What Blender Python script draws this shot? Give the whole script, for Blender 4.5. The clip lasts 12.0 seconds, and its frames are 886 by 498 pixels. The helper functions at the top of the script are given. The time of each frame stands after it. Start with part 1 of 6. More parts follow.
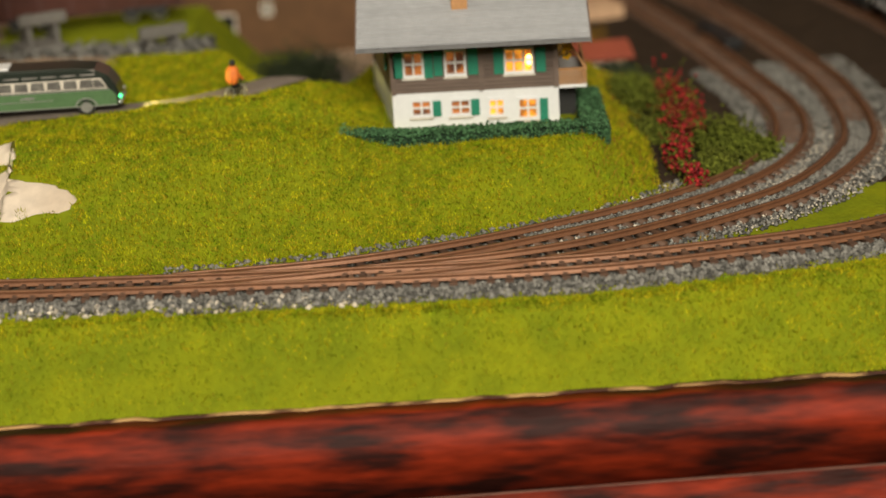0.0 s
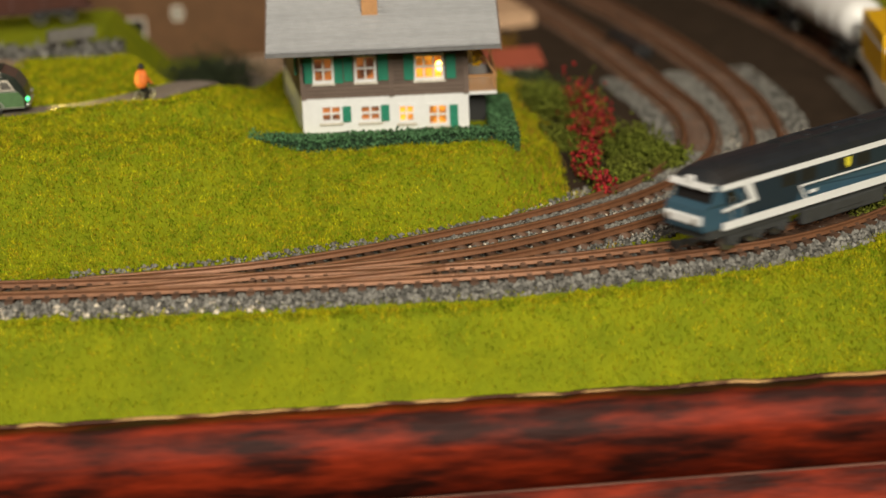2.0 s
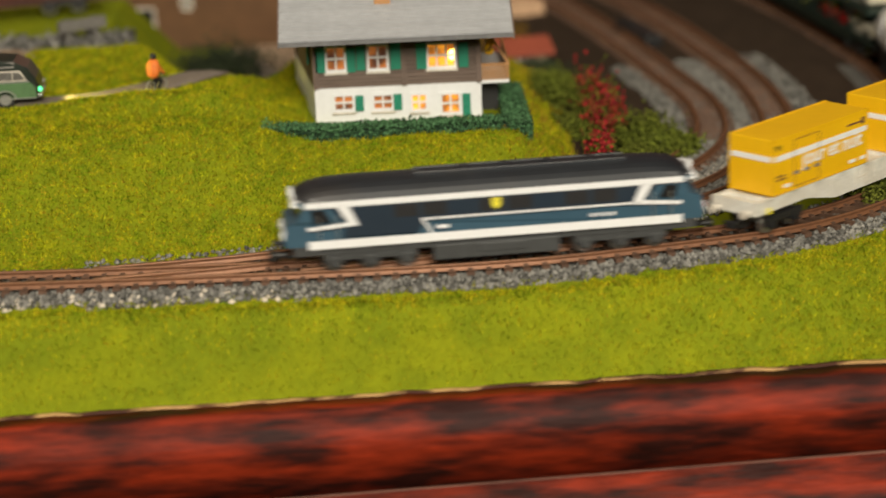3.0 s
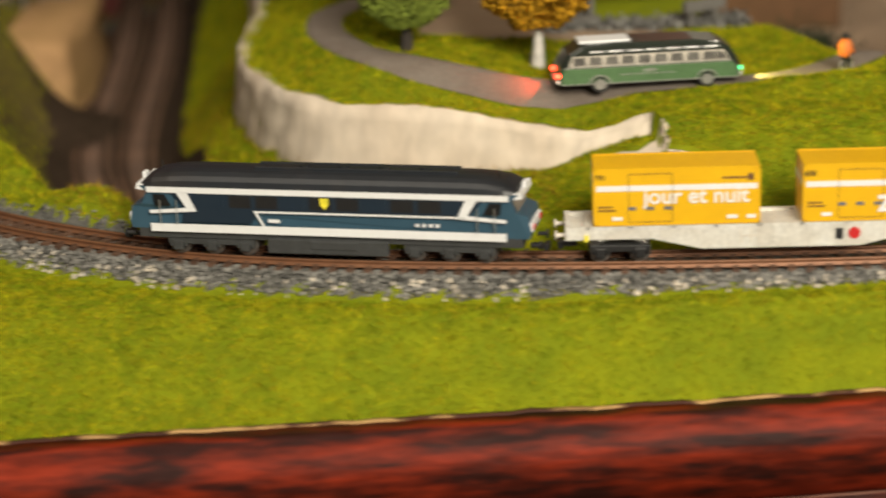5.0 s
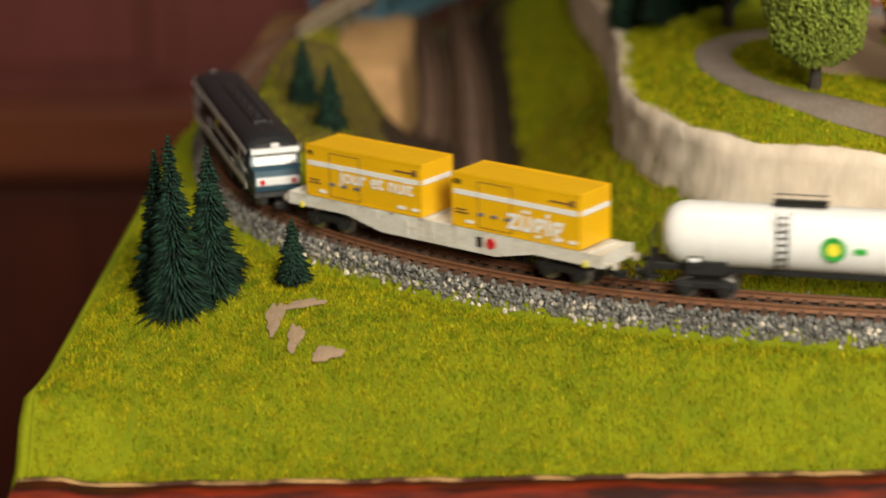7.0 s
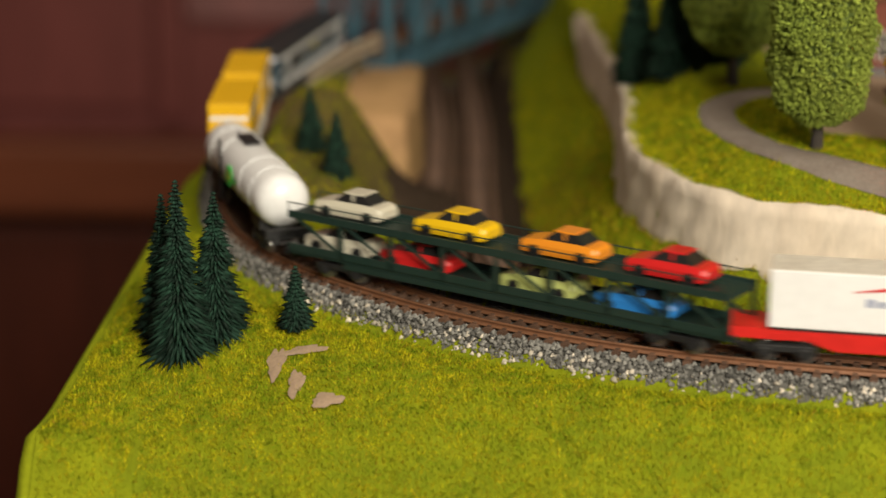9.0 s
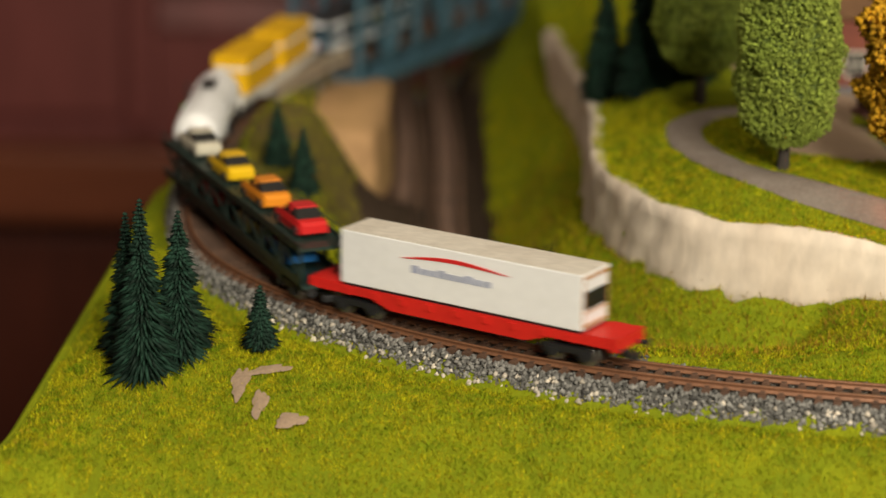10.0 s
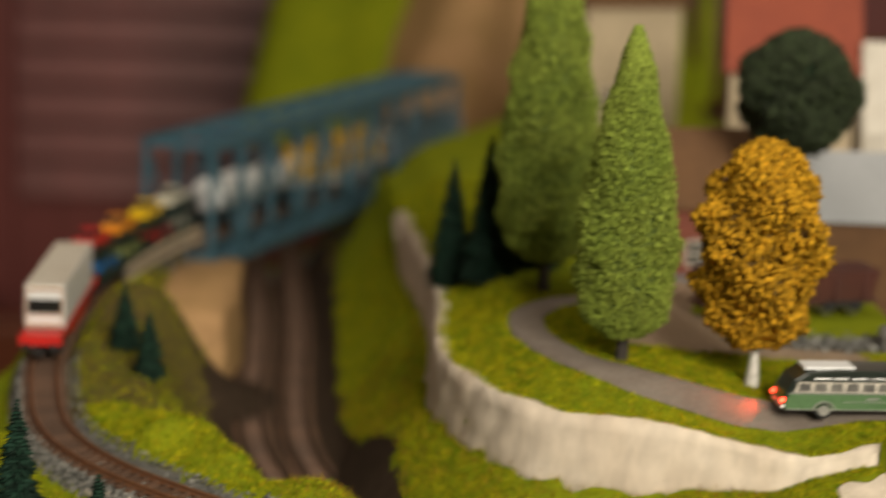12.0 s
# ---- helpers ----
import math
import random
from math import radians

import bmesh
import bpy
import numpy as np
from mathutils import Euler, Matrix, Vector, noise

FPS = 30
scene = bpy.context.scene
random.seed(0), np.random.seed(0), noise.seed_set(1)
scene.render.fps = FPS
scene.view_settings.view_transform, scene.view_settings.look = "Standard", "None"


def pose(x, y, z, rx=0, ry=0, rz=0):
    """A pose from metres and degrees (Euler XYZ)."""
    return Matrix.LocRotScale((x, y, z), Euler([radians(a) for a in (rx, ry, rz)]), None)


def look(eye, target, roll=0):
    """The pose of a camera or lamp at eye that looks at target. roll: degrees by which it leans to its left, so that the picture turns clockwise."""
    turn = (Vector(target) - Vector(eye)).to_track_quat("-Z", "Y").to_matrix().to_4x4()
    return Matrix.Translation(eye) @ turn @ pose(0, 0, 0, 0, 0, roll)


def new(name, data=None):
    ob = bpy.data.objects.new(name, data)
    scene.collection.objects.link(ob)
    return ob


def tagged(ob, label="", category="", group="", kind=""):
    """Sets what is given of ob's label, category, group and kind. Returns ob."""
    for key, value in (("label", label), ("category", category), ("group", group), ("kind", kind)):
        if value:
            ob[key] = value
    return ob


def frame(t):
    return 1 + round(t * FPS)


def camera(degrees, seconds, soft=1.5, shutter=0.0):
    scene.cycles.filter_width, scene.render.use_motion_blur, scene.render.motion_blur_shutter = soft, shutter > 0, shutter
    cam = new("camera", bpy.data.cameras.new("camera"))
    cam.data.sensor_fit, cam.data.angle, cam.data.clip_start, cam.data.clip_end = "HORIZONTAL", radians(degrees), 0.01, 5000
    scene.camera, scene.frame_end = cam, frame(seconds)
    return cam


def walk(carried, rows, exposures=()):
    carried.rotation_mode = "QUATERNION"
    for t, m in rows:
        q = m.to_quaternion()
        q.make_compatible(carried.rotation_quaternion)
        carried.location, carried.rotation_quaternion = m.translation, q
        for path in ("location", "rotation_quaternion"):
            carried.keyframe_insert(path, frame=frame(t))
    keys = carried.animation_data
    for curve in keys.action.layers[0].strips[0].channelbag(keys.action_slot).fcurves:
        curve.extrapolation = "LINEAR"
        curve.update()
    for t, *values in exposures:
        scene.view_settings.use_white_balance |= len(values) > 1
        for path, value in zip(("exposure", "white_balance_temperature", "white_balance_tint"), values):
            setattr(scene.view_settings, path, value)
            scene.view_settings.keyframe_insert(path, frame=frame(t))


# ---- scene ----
cam = camera(23.95, 12.0, soft=1.5, shutter=0.7)
cam.data.dof.use_dof = True
cam.data.dof.focus_distance = 0.625
cam.data.dof.aperture_fstop = 7.4
PATH = [
    (0.0, pose(0.0070, -0.1629, 0.1885, 71.96, 3.14, 0.16)),
    (0.5, pose(0.0071, -0.1632, 0.1885, 71.93, 3.03, 0.13)),
    (1.0, pose(0.0079, -0.1622, 0.1875, 72.03, 2.88, -0.03)),
    (1.5, pose(0.0096, -0.1623, 0.1873, 72.09, 2.45, -1.37)),
    (2.0, pose(0.0081, -0.1629, 0.1876, 72.09, 2.12, -2.03)),
    (2.5, pose(0.0069, -0.1623, 0.1871, 72.02, 2.28, -2.26)),
    (3.0, pose(0.0040, -0.1625, 0.1874, 71.81, 2.29, -2.07)),
    (3.5, pose(-0.0122, -0.1613, 0.1894, 71.46, 2.81, -0.03)),
    (3.7, pose(-0.0280, -0.1620, 0.1900, 71.46, 3.00, 2.60)),
    (4.4, pose(-0.1380, -0.1600, 0.1910, 71.60, 2.40, 0.20)),
    (5.3, pose(-0.2440, -0.1571, 0.1920, 71.74, 1.75, -2.30)),
    (5.5, pose(-0.2553, -0.1551, 0.1928, 71.78, 1.49, -2.56)),
    (6.0, pose(-0.2866, -0.1512, 0.1937, 71.88, 0.92, -1.48)),
    (6.5, pose(-0.3070, -0.1468, 0.1936, 71.91, 0.82, 0.26)),
    (7.0, pose(-0.3150, -0.1448, 0.1940, 72.46, 1.07, 1.90)),
    (9.0, pose(-0.3139, -0.1503, 0.1969, 73.73, -0.14, 2.41)),
    (9.5, pose(-0.3126, -0.1497, 0.1989, 73.75, -0.45, 2.09)),
    (10.0, pose(-0.3115, -0.1479, 0.2009, 73.88, -0.61, 1.79)),
    (10.5, pose(-0.3126, -0.1478, 0.2042, 74.39, -0.98, 1.45)),
    (11.0, pose(-0.3095, -0.1519, 0.2063, 76.75, -1.27, 1.04)),
    (11.5, pose(-0.3064, -0.1525, 0.2083, 77.77, -1.32, 0.38)),
    (12.0, pose(-0.3040, -0.1528, 0.2110, 78.44, -2.00, -1.65)),
]
walk(cam, PATH, [(0.0, 0.0), (3.6, 0.05), (5.4, 0.22), (7.2, 0.30), (9.0, 0.28), (10.2, 0.22), (12.0, 0.04)])

# ---- light: unseen warm area lamps, front fill and overhead, in a closed wood-lined room ----
world = bpy.data.worlds.new("room_air")
world.use_nodes = True
world.node_tree.nodes["Background"].inputs[0].default_value = (1.0, 0.9, 0.78, 1)
world.node_tree.nodes["Background"].inputs[1].default_value = 0.05
scene.world = world


def area_lamp(name, loc, target, size, power, color):
    data = bpy.data.lights.new(name, "AREA")
    data.shape, data.size, data.energy, data.color = "SQUARE", size, power, color
    ob = new(name, data)
    ob.matrix_world = look(loc, target)
    return ob


# Unseen lamp added low behind the camera to brighten the facing sides.
area_lamp("ceiling_lamp", (0.15, -0.90, 0.78), (-0.1, 0.45, 0), 0.55, 31, (1.0, 0.915, 0.75))
# Second unseen lamp, added just below the ceiling for soft top light.
area_lamp("ceiling_lamp", (-0.5, 0.3, 1.42), (-0.25, 0.6, 0), 0.8, 6, (1.0, 0.90, 0.74))

# ---- helpers of this scene (sizes in millimetres) ----
MM = 0.001


def S(u):
    u = np.clip(u, 0, 1)
    return u * u * (3 - 2 * u)


def finish(name, bm, material, parent=None, label="", smooth=False):
    me = bpy.data.meshes.new(name)
    bmesh.ops.scale(bm, vec=(MM, MM, MM), verts=bm.verts)
    bm.to_mesh(me)
    bm.free()
    for m in (material if isinstance(material, (list, tuple)) else [material]):
        me.materials.append(m)
    if smooth:
        me.polygons.foreach_set("use_smooth", [True] * len(me.polygons))
    ob = new(name, me)
    if parent is not None:
        ob.parent = parent
    if label:
        ob["label"] = label
    return ob


part = finish


def raw(name, verts, faces, material, parent=None, smooth=False, index=None):
    me = bpy.data.meshes.new(name)
    v = np.asarray(verts, float) * MM
    f = np.asarray(faces, np.int32)
    k = f.shape[1]
    me.vertices.add(len(v))
    me.vertices.foreach_set("co", v.ravel())
    me.loops.add(f.size)
    me.loops.foreach_set("vertex_index", f.ravel())
    me.polygons.add(len(f))
    me.polygons.foreach_set("loop_start", np.arange(len(f), dtype=np.int32) * k)
    for m in (material if isinstance(material, (list, tuple)) else [material]):
        me.materials.append(m)
    if index is not None:
        me.polygons.foreach_set("material_index", np.asarray(index, np.int32))
    if smooth:
        me.polygons.foreach_set("use_smooth", np.ones(len(f), bool))
    me.update(calc_edges=True)
    me.validate()
    ob = new(name, me)
    if parent is not None:
        ob.parent = parent
    return ob


def thing(name, label, category, group="", at=None):
    ob = new(name)
    tagged(ob, label, category, group)
    if at is not None:
        ob.matrix_world = at
    return ob


def mm(x, y, z, rz=0.0, rx=0.0, ry=0.0):
    return pose(x * MM, y * MM, z * MM, rx, ry, rz)


def box(bm, x0, x1, y0, y1, z0, z1, bevel=0.0):
    m = Matrix.Translation(((x0 + x1) / 2, (y0 + y1) / 2, (z0 + z1) / 2)) @ Matrix.Diagonal((x1 - x0, y1 - y0, z1 - z0, 1))
    r = bmesh.ops.create_cube(bm, size=1, matrix=m)
    if bevel:
        e = list({e for v in r["verts"] for e in v.link_edges})
        bmesh.ops.bevel(bm, geom=e, offset=bevel, segments=2, affect="EDGES", profile=0.5)


def boxed(name, dims, material, parent, label="", bevel=0.0):
    bm = bmesh.new()
    box(bm, *dims, bevel)
    return finish(name, bm, material, parent, label)


def cyl(bm, c, r, h, axis="z", n=20, r2=None):
    turn = {"z": Matrix(), "x": Matrix.Rotation(radians(90), 4, "Y"), "y": Matrix.Rotation(radians(90), 4, "X")}[axis]
    bmesh.ops.create_cone(bm, cap_ends=True, segments=n, radius1=r, radius2=r if r2 is None else r2, depth=h, matrix=Matrix.Translation(c) @ turn)


def ball(bm, c, r, n=2, sx=1, sy=1, sz=1):
    bmesh.ops.create_icosphere(bm, subdivisions=n, radius=r, matrix=Matrix.Translation(c) @ Matrix.Diagonal((sx, sy, sz, 1)))


def loft(bm, rings, caps=True):
    vs = [[bm.verts.new(p) for p in r] for r in rings]
    n = len(vs[0])
    for a, b in zip(vs, vs[1:]):
        for i in range(n):
            bm.faces.new((a[i], a[(i + 1) % n], b[(i + 1) % n], b[i]))
    if caps:
        bm.faces.new(vs[0][::-1])
        bm.faces.new(vs[-1])
    bmesh.ops.recalc_face_normals(bm, faces=bm.faces)


def prism(bm, outline, y0, y1):
    """An outline in x, z pushed from y0 to y1."""
    loft(bm, [[(x, y0, z) for x, z in outline], [(x, y1, z) for x, z in outline]])


def words(name, text, size, material, parent, m, label=""):
    cu = bpy.data.curves.new(name, "FONT")
    cu.body, cu.size, cu.extrude, cu.align_x, cu.align_y = text, size * MM, 0.04 * MM, "CENTER", "CENTER"
    cu.offset = 0.019 * size * MM
    tmp = new(name + "_outline", cu)
    me = bpy.data.meshes.new_from_object(tmp.evaluated_get(bpy.context.evaluated_depsgraph_get()))
    bpy.data.objects.remove(tmp)
    me.materials.clear()
    me.materials.append(material)
    ob = new(name, me)
    ob.parent = parent
    ob.matrix_local = m
    if label:
        ob["label"] = label
    return ob


# ---- materials ----
def mat(name, color, rough=0.6, metal=0.0, other=None, scale=600.0, fine=None, amount=0.5, bump=0.0, island=0.0, piece=0.0, emit=0.0, stretch=(1, 1, 1), sharp=(0.35, 0.65), coat=0.0, vary=0.12, spec=0.5):
    m = bpy.data.materials.new(name)
    m.use_nodes = True
    nt = m.node_tree
    b = nt.nodes["Principled BSDF"]
    b.inputs["Roughness"].default_value, b.inputs["Metallic"].default_value = rough, metal
    b.inputs["Coat Weight"].default_value = coat
    b.inputs["Specular IOR Level"].default_value = spec
    L = nt.links.new
    co = nt.nodes.new("ShaderNodeTexCoord")
    mp = nt.nodes.new("ShaderNodeMapping")
    mp.inputs["Scale"].default_value = stretch
    L(co.outputs["Object"], mp.inputs["Vector"])
    n1 = nt.nodes.new("ShaderNodeTexNoise")
    n1.inputs["Scale"].default_value, n1.inputs["Detail"].default_value = scale, 5
    n2 = nt.nodes.new("ShaderNodeTexNoise")
    n2.inputs["Scale"].default_value, n2.inputs["Detail"].default_value = fine or scale * 6, 3
    L(mp.outputs[0], n1.inputs["Vector"])
    L(mp.outputs[0], n2.inputs["Vector"])
    ramp = nt.nodes.new("ShaderNodeMapRange")
    ramp.inputs[1].default_value, ramp.inputs[2].default_value = sharp
    L(n1.outputs[0], ramp.inputs[0])
    other = other or tuple(c * 0.72 for c in color)
    mix = nt.nodes.new("ShaderNodeMix")
    mix.data_type = "RGBA"
    mix.inputs[6].default_value, mix.inputs[7].default_value = (*color, 1), (*other, 1)
    sc = nt.nodes.new("ShaderNodeMath")
    sc.operation = "MULTIPLY"
    sc.inputs[1].default_value = amount
    L(ramp.outputs[0], sc.inputs[0])
    L(sc.outputs[0], mix.inputs[0])
    hs = nt.nodes.new("ShaderNodeHueSaturation")
    L(mix.outputs[2], hs.inputs["Color"])
    v = nt.nodes.new("ShaderNodeMapRange")
    v.inputs[1].default_value, v.inputs[2].default_value, v.inputs[3].default_value, v.inputs[4].default_value = 0.3, 0.7, 1 - vary, 1 + vary
    L(n2.outputs[0], v.inputs[0])
    last = v.outputs[0]
    if island or piece:
        if island:
            g = nt.nodes.new("ShaderNodeNewGeometry").outputs["Random Per Island"]
        else:
            g = nt.nodes.new("ShaderNodeObjectInfo").outputs["Random"]
        w = nt.nodes.new("ShaderNodeMapRange")
        k = island or piece
        w.inputs[3].default_value, w.inputs[4].default_value = 1 - k, 1 + k
        L(g, w.inputs[0])
        p = nt.nodes.new("ShaderNodeMath")
        p.operation = "MULTIPLY"
        L(last, p.inputs[0])
        L(w.outputs[0], p.inputs[1])
        last = p.outputs[0]
    L(last, hs.inputs["Value"])
    L(hs.outputs[0], b.inputs["Base Color"])
    if bump:
        bp = nt.nodes.new("ShaderNodeBump")
        bp.inputs["Strength"].default_value, bp.inputs["Distance"].default_value = bump, 0.0006
        L(n2.outputs[0], bp.inputs["Height"])
        L(bp.outputs[0], b.inputs["Normal"])
    if emit:
        L(hs.outputs[0], b.inputs["Emission Color"])
        b.inputs["Emission Strength"].default_value = emit
    return m


def fibre(name, light, green, brown):
    """Flocked grass: light and green fibres in clumps of a few millimetres, with brown ones among them."""
    m = mat(name, light, 0.85, other=green, scale=210, fine=700, island=0.55, vary=0.25, amount=1.0, sharp=(0.40, 0.60), spec=0.06)
    nt = m.node_tree
    hs = next(n for n in nt.nodes if n.type == "HUE_SAT")
    before = hs.inputs["Color"].links[0].from_socket
    spots = nt.nodes.new("ShaderNodeTexNoise")
    spots.inputs["Scale"].default_value, spots.inputs["Detail"].default_value = 130, 6
    rand = nt.nodes.new("ShaderNodeNewGeometry").outputs["Random Per Island"]
    both = nt.nodes.new("ShaderNodeMath")
    both.operation = "MULTIPLY_ADD"
    both.inputs[1].default_value = 0.16
    nt.links.new(rand, both.inputs[0])
    nt.links.new(spots.outputs[0], both.inputs[2])
    cut = nt.nodes.new("ShaderNodeMapRange")
    cut.inputs[1].default_value, cut.inputs[2].default_value, cut.inputs[4].default_value = 0.59, 0.72, 0.85
    nt.links.new(both.outputs[0], cut.inputs[0])
    mix = nt.nodes.new("ShaderNodeMix")
    mix.data_type = "RGBA"
    mix.inputs[7].default_value = (*brown, 1)
    nt.links.new(cut.outputs[0], mix.inputs[0])
    nt.links.new(before, mix.inputs[6])
    nt.links.new(mix.outputs[2], hs.inputs["Color"])
    return m


GRASS = mat("grass_mat", (0.22, 0.245, 0.008), 0.9, other=(0.10, 0.15, 0.008), scale=75, fine=600, bump=0.6, spec=0.08)
BLADE = fibre("grass_fibre", (0.385, 0.37, 0.007), (0.16, 0.245, 0.006), (0.30, 0.19, 0.013))
DRYBLADE = mat("dry_grass_fibre", (0.30, 0.16, 0.018), 0.85, other=(0.19, 0.13, 0.015), scale=70, fine=700, island=0.4, spec=0.08)
BALLAST = mat("ballast_bed", (0.16, 0.155, 0.14), 0.9, other=(0.07, 0.068, 0.06), scale=500, bump=1.0, amount=0.8)
STONE = mat("ballast_stone", (0.175, 0.17, 0.155), 0.85, other=(0.085, 0.082, 0.075), scale=120, island=0.75)
PALE = mat("pale_stone", (0.55, 0.49, 0.40), 0.85, other=(0.4, 0.36, 0.3), scale=120, island=0.4)
BROWNBED = mat("brown_track_bed", (0.045, 0.03, 0.02), 0.95, other=(0.022, 0.015, 0.01), scale=160, bump=0.8, spec=0.1)
RUST = mat("rusty_rail", (0.24, 0.11, 0.055), 0.45, metal=0.35, other=(0.15, 0.07, 0.04), scale=220, stretch=(1, 1, 1))
SLEEPER = mat("brown_sleeper", (0.115, 0.06, 0.036), 0.7, other=(0.06, 0.035, 0.022), scale=500, piece=0.25)
SLEEPER2 = mat("brown_sleeper_far", (0.115, 0.06, 0.036), 0.7, other=(0.06, 0.035, 0.022), scale=500, island=0.25)
ROADM = mat("road_asphalt", (0.17, 0.135, 0.11), 0.85, other=(0.22, 0.19, 0.16), scale=120, bump=0.3)
DIRT = mat("dirt_court", (0.34, 0.24, 0.16), 0.9, other=(0.26, 0.19, 0.13), scale=120, bump=0.4)
PLASTER = mat("plaster_rock", (0.70, 0.61, 0.50), 0.8, other=(0.50, 0.40, 0.30), scale=30, fine=200, bump=0.5, amount=0.7, stretch=(1, 1, 0.4))
ROCK = mat("tan_rock", (0.42, 0.25, 0.12), 0.85, other=(0.26, 0.17, 0.06), scale=40, fine=200, bump=0.8, spec=0.2)
FASCIA = mat("red_brown_paint", (0.20, 0.020, 0.006), 0.55, spec=0.12, other=(0.028, 0.007, 0.005), scale=170, fine=520, amount=1.0, stretch=(0.20, 1, 1.0), bump=0.35, sharp=(0.38, 0.62), vary=0.3)
RAWWOOD = mat("raw_plywood", (0.50, 0.30, 0.12), 0.7, other=(0.06, 0.016, 0.008), scale=110, stretch=(0.5, 1, 1), amount=1.0, sharp=(0.42, 0.52))
WOODWALL = mat("mahogany_panel", (0.20, 0.055, 0.05), 0.4, other=(0.11, 0.03, 0.027), scale=9, fine=60, stretch=(1, 1, 0.12), bump=0.1)
CREAMWALL = mat("room_plaster", (0.62, 0.54, 0.44), 0.9, scale=3)
FLOORM = mat("room_floor", (0.2, 0.11, 0.06), 0.5, scale=8, stretch=(0.2, 1, 1))
WHITE = mat("white_plastic", (0.80, 0.81, 0.82), 0.42, vary=0.03, scale=90, amount=0.12)
OFFWHITE = mat("aged_white", (0.66, 0.61, 0.53), 0.55, other=(0.5, 0.44, 0.36), scale=90, amount=0.5)
BLUE = mat("loco_blue", (0.042, 0.095, 0.14), 0.4, vary=0.03, other=(0.034, 0.08, 0.12), scale=120)
DARKBLUE = mat("loco_dark_blue", (0.015, 0.027, 0.043), 0.38, vary=0.03, other=(0.02, 0.031, 0.045), scale=120)
ROOFGREY = mat("loco_roof", (0.016, 0.019, 0.024), 0.42, other=(0.045, 0.034, 0.026), scale=45, amount=0.5, sharp=(0.5, 0.75))
CHASSIS = mat("bogie_grey", (0.05, 0.053, 0.054), 0.6, other=(0.03, 0.03, 0.03), scale=300)
BLACK = mat("black_plastic", (0.012, 0.012, 0.013), 0.5, other=(0.02, 0.02, 0.02), scale=300)
STEEL = mat("wheel_steel", (0.45, 0.44, 0.42), 0.3, metal=0.9, scale=300)
YELLOW = mat("post_yellow", (0.80, 0.46, 0.006), 0.42, vary=0.03, other=(0.74, 0.41, 0.006), scale=60, amount=0.6)
WAGONGREY = mat("wagon_grey", (0.68, 0.67, 0.62), 0.5, other=(0.5, 0.45, 0.37), scale=160, amount=0.5)
TANK = mat("tank_white", (0.82, 0.82, 0.82), 0.3, vary=0.03, scale=60, amount=0.1)
REDM = mat("wagon_red", (0.62, 0.02, 0.015), 0.4, vary=0.03, other=(0.5, 0.016, 0.012), scale=90)
DARKGREEN = mat("carrier_green", (0.012, 0.03, 0.024), 0.45, other=(0.02, 0.035, 0.03), scale=200)
GLASSDARK = mat("dark_glazing", (0.02, 0.02, 0.02), 0.08, scale=50)
REDPAINT = mat("red_print", (0.6, 0.02, 0.02), 0.5, scale=100)
BLUEPRINT = mat("blue_print", (0.28, 0.31, 0.45), 0.5, scale=100)
GREENLOGO = mat("green_print", (0.03, 0.4, 0.05), 0.5, scale=100)
YELLOWLOGO = mat("yellow_print", (0.85, 0.75, 0.05), 0.5, scale=100)
ROOFTILE = mat("grey_roof", (0.40, 0.41, 0.43), 0.6, other=(0.34, 0.35, 0.37), scale=60, piece=0.05, vary=0.06)
TIMBER = mat("dark_timber", (0.16, 0.115, 0.092), 0.65, other=(0.105, 0.072, 0.058), scale=130, stretch=(0.2, 1, 1), piece=0.12)
BALCONY = mat("balcony_wood", (0.48, 0.25, 0.10), 0.6, other=(0.36, 0.18, 0.07), scale=200)
SHUTTER = mat("green_shutter", (0.015, 0.23, 0.14), 0.5, other=(0.012, 0.18, 0.11), scale=200)
LITPANE = mat("lit_pane", (0.9, 0.36, 0.03), 0.4, other=(0.22, 0.07, 0.01), scale=230, amount=0.95, emit=0.9, sharp=(0.42, 0.6))
LITDIM = mat("dim_pane", (0.42, 0.14, 0.03), 0.4, other=(0.06, 0.02, 0.01), scale=210, amount=0.95, emit=0.45, sharp=(0.4, 0.6))
BULB = mat("bulb_glow", (1.0, 0.62, 0.12), 0.4, emit=9.0, scale=10, amount=0.0)
HEDGE = mat("hedge_foam", (0.075, 0.17, 0.075), 0.85, other=(0.035, 0.10, 0.04), scale=300, island=0.7, spec=0.2)
# Leaf green darkened nearly to black: inner shade put into the colour.
HEDGESHADE = mat("hedge_core", (0.012, 0.04, 0.016), 0.9, scale=300)
BUSGREEN = mat("bus_green", (0.10, 0.19, 0.085), 0.35, other=(0.085, 0.165, 0.07), scale=90, coat=0.3)
BUSDARK = mat("bus_dark_green", (0.022, 0.03, 0.024), 0.3, scale=90, coat=0.3)
SILVER = mat("silver_trim", (0.6, 0.6, 0.58), 0.3, metal=0.7, scale=200)
WINDOWM = mat("window_grey", (0.22, 0.21, 0.19), 0.15, other=(0.09, 0.085, 0.08), scale=190, amount=0.9)
REDGLOW = mat("tail_light_glow", (1.0, 0.05, 0.02), 0.4, emit=12.0, scale=10, amount=0.0)
GREENGLOW = mat("side_light_glow", (0.1, 1.0, 0.35), 0.4, emit=2.0, scale=10, amount=0.0)
ORANGE = mat("orange_jacket", (0.8, 0.2, 0.03), 0.6, scale=200)
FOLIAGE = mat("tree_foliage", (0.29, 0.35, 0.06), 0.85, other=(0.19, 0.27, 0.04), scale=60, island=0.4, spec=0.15)
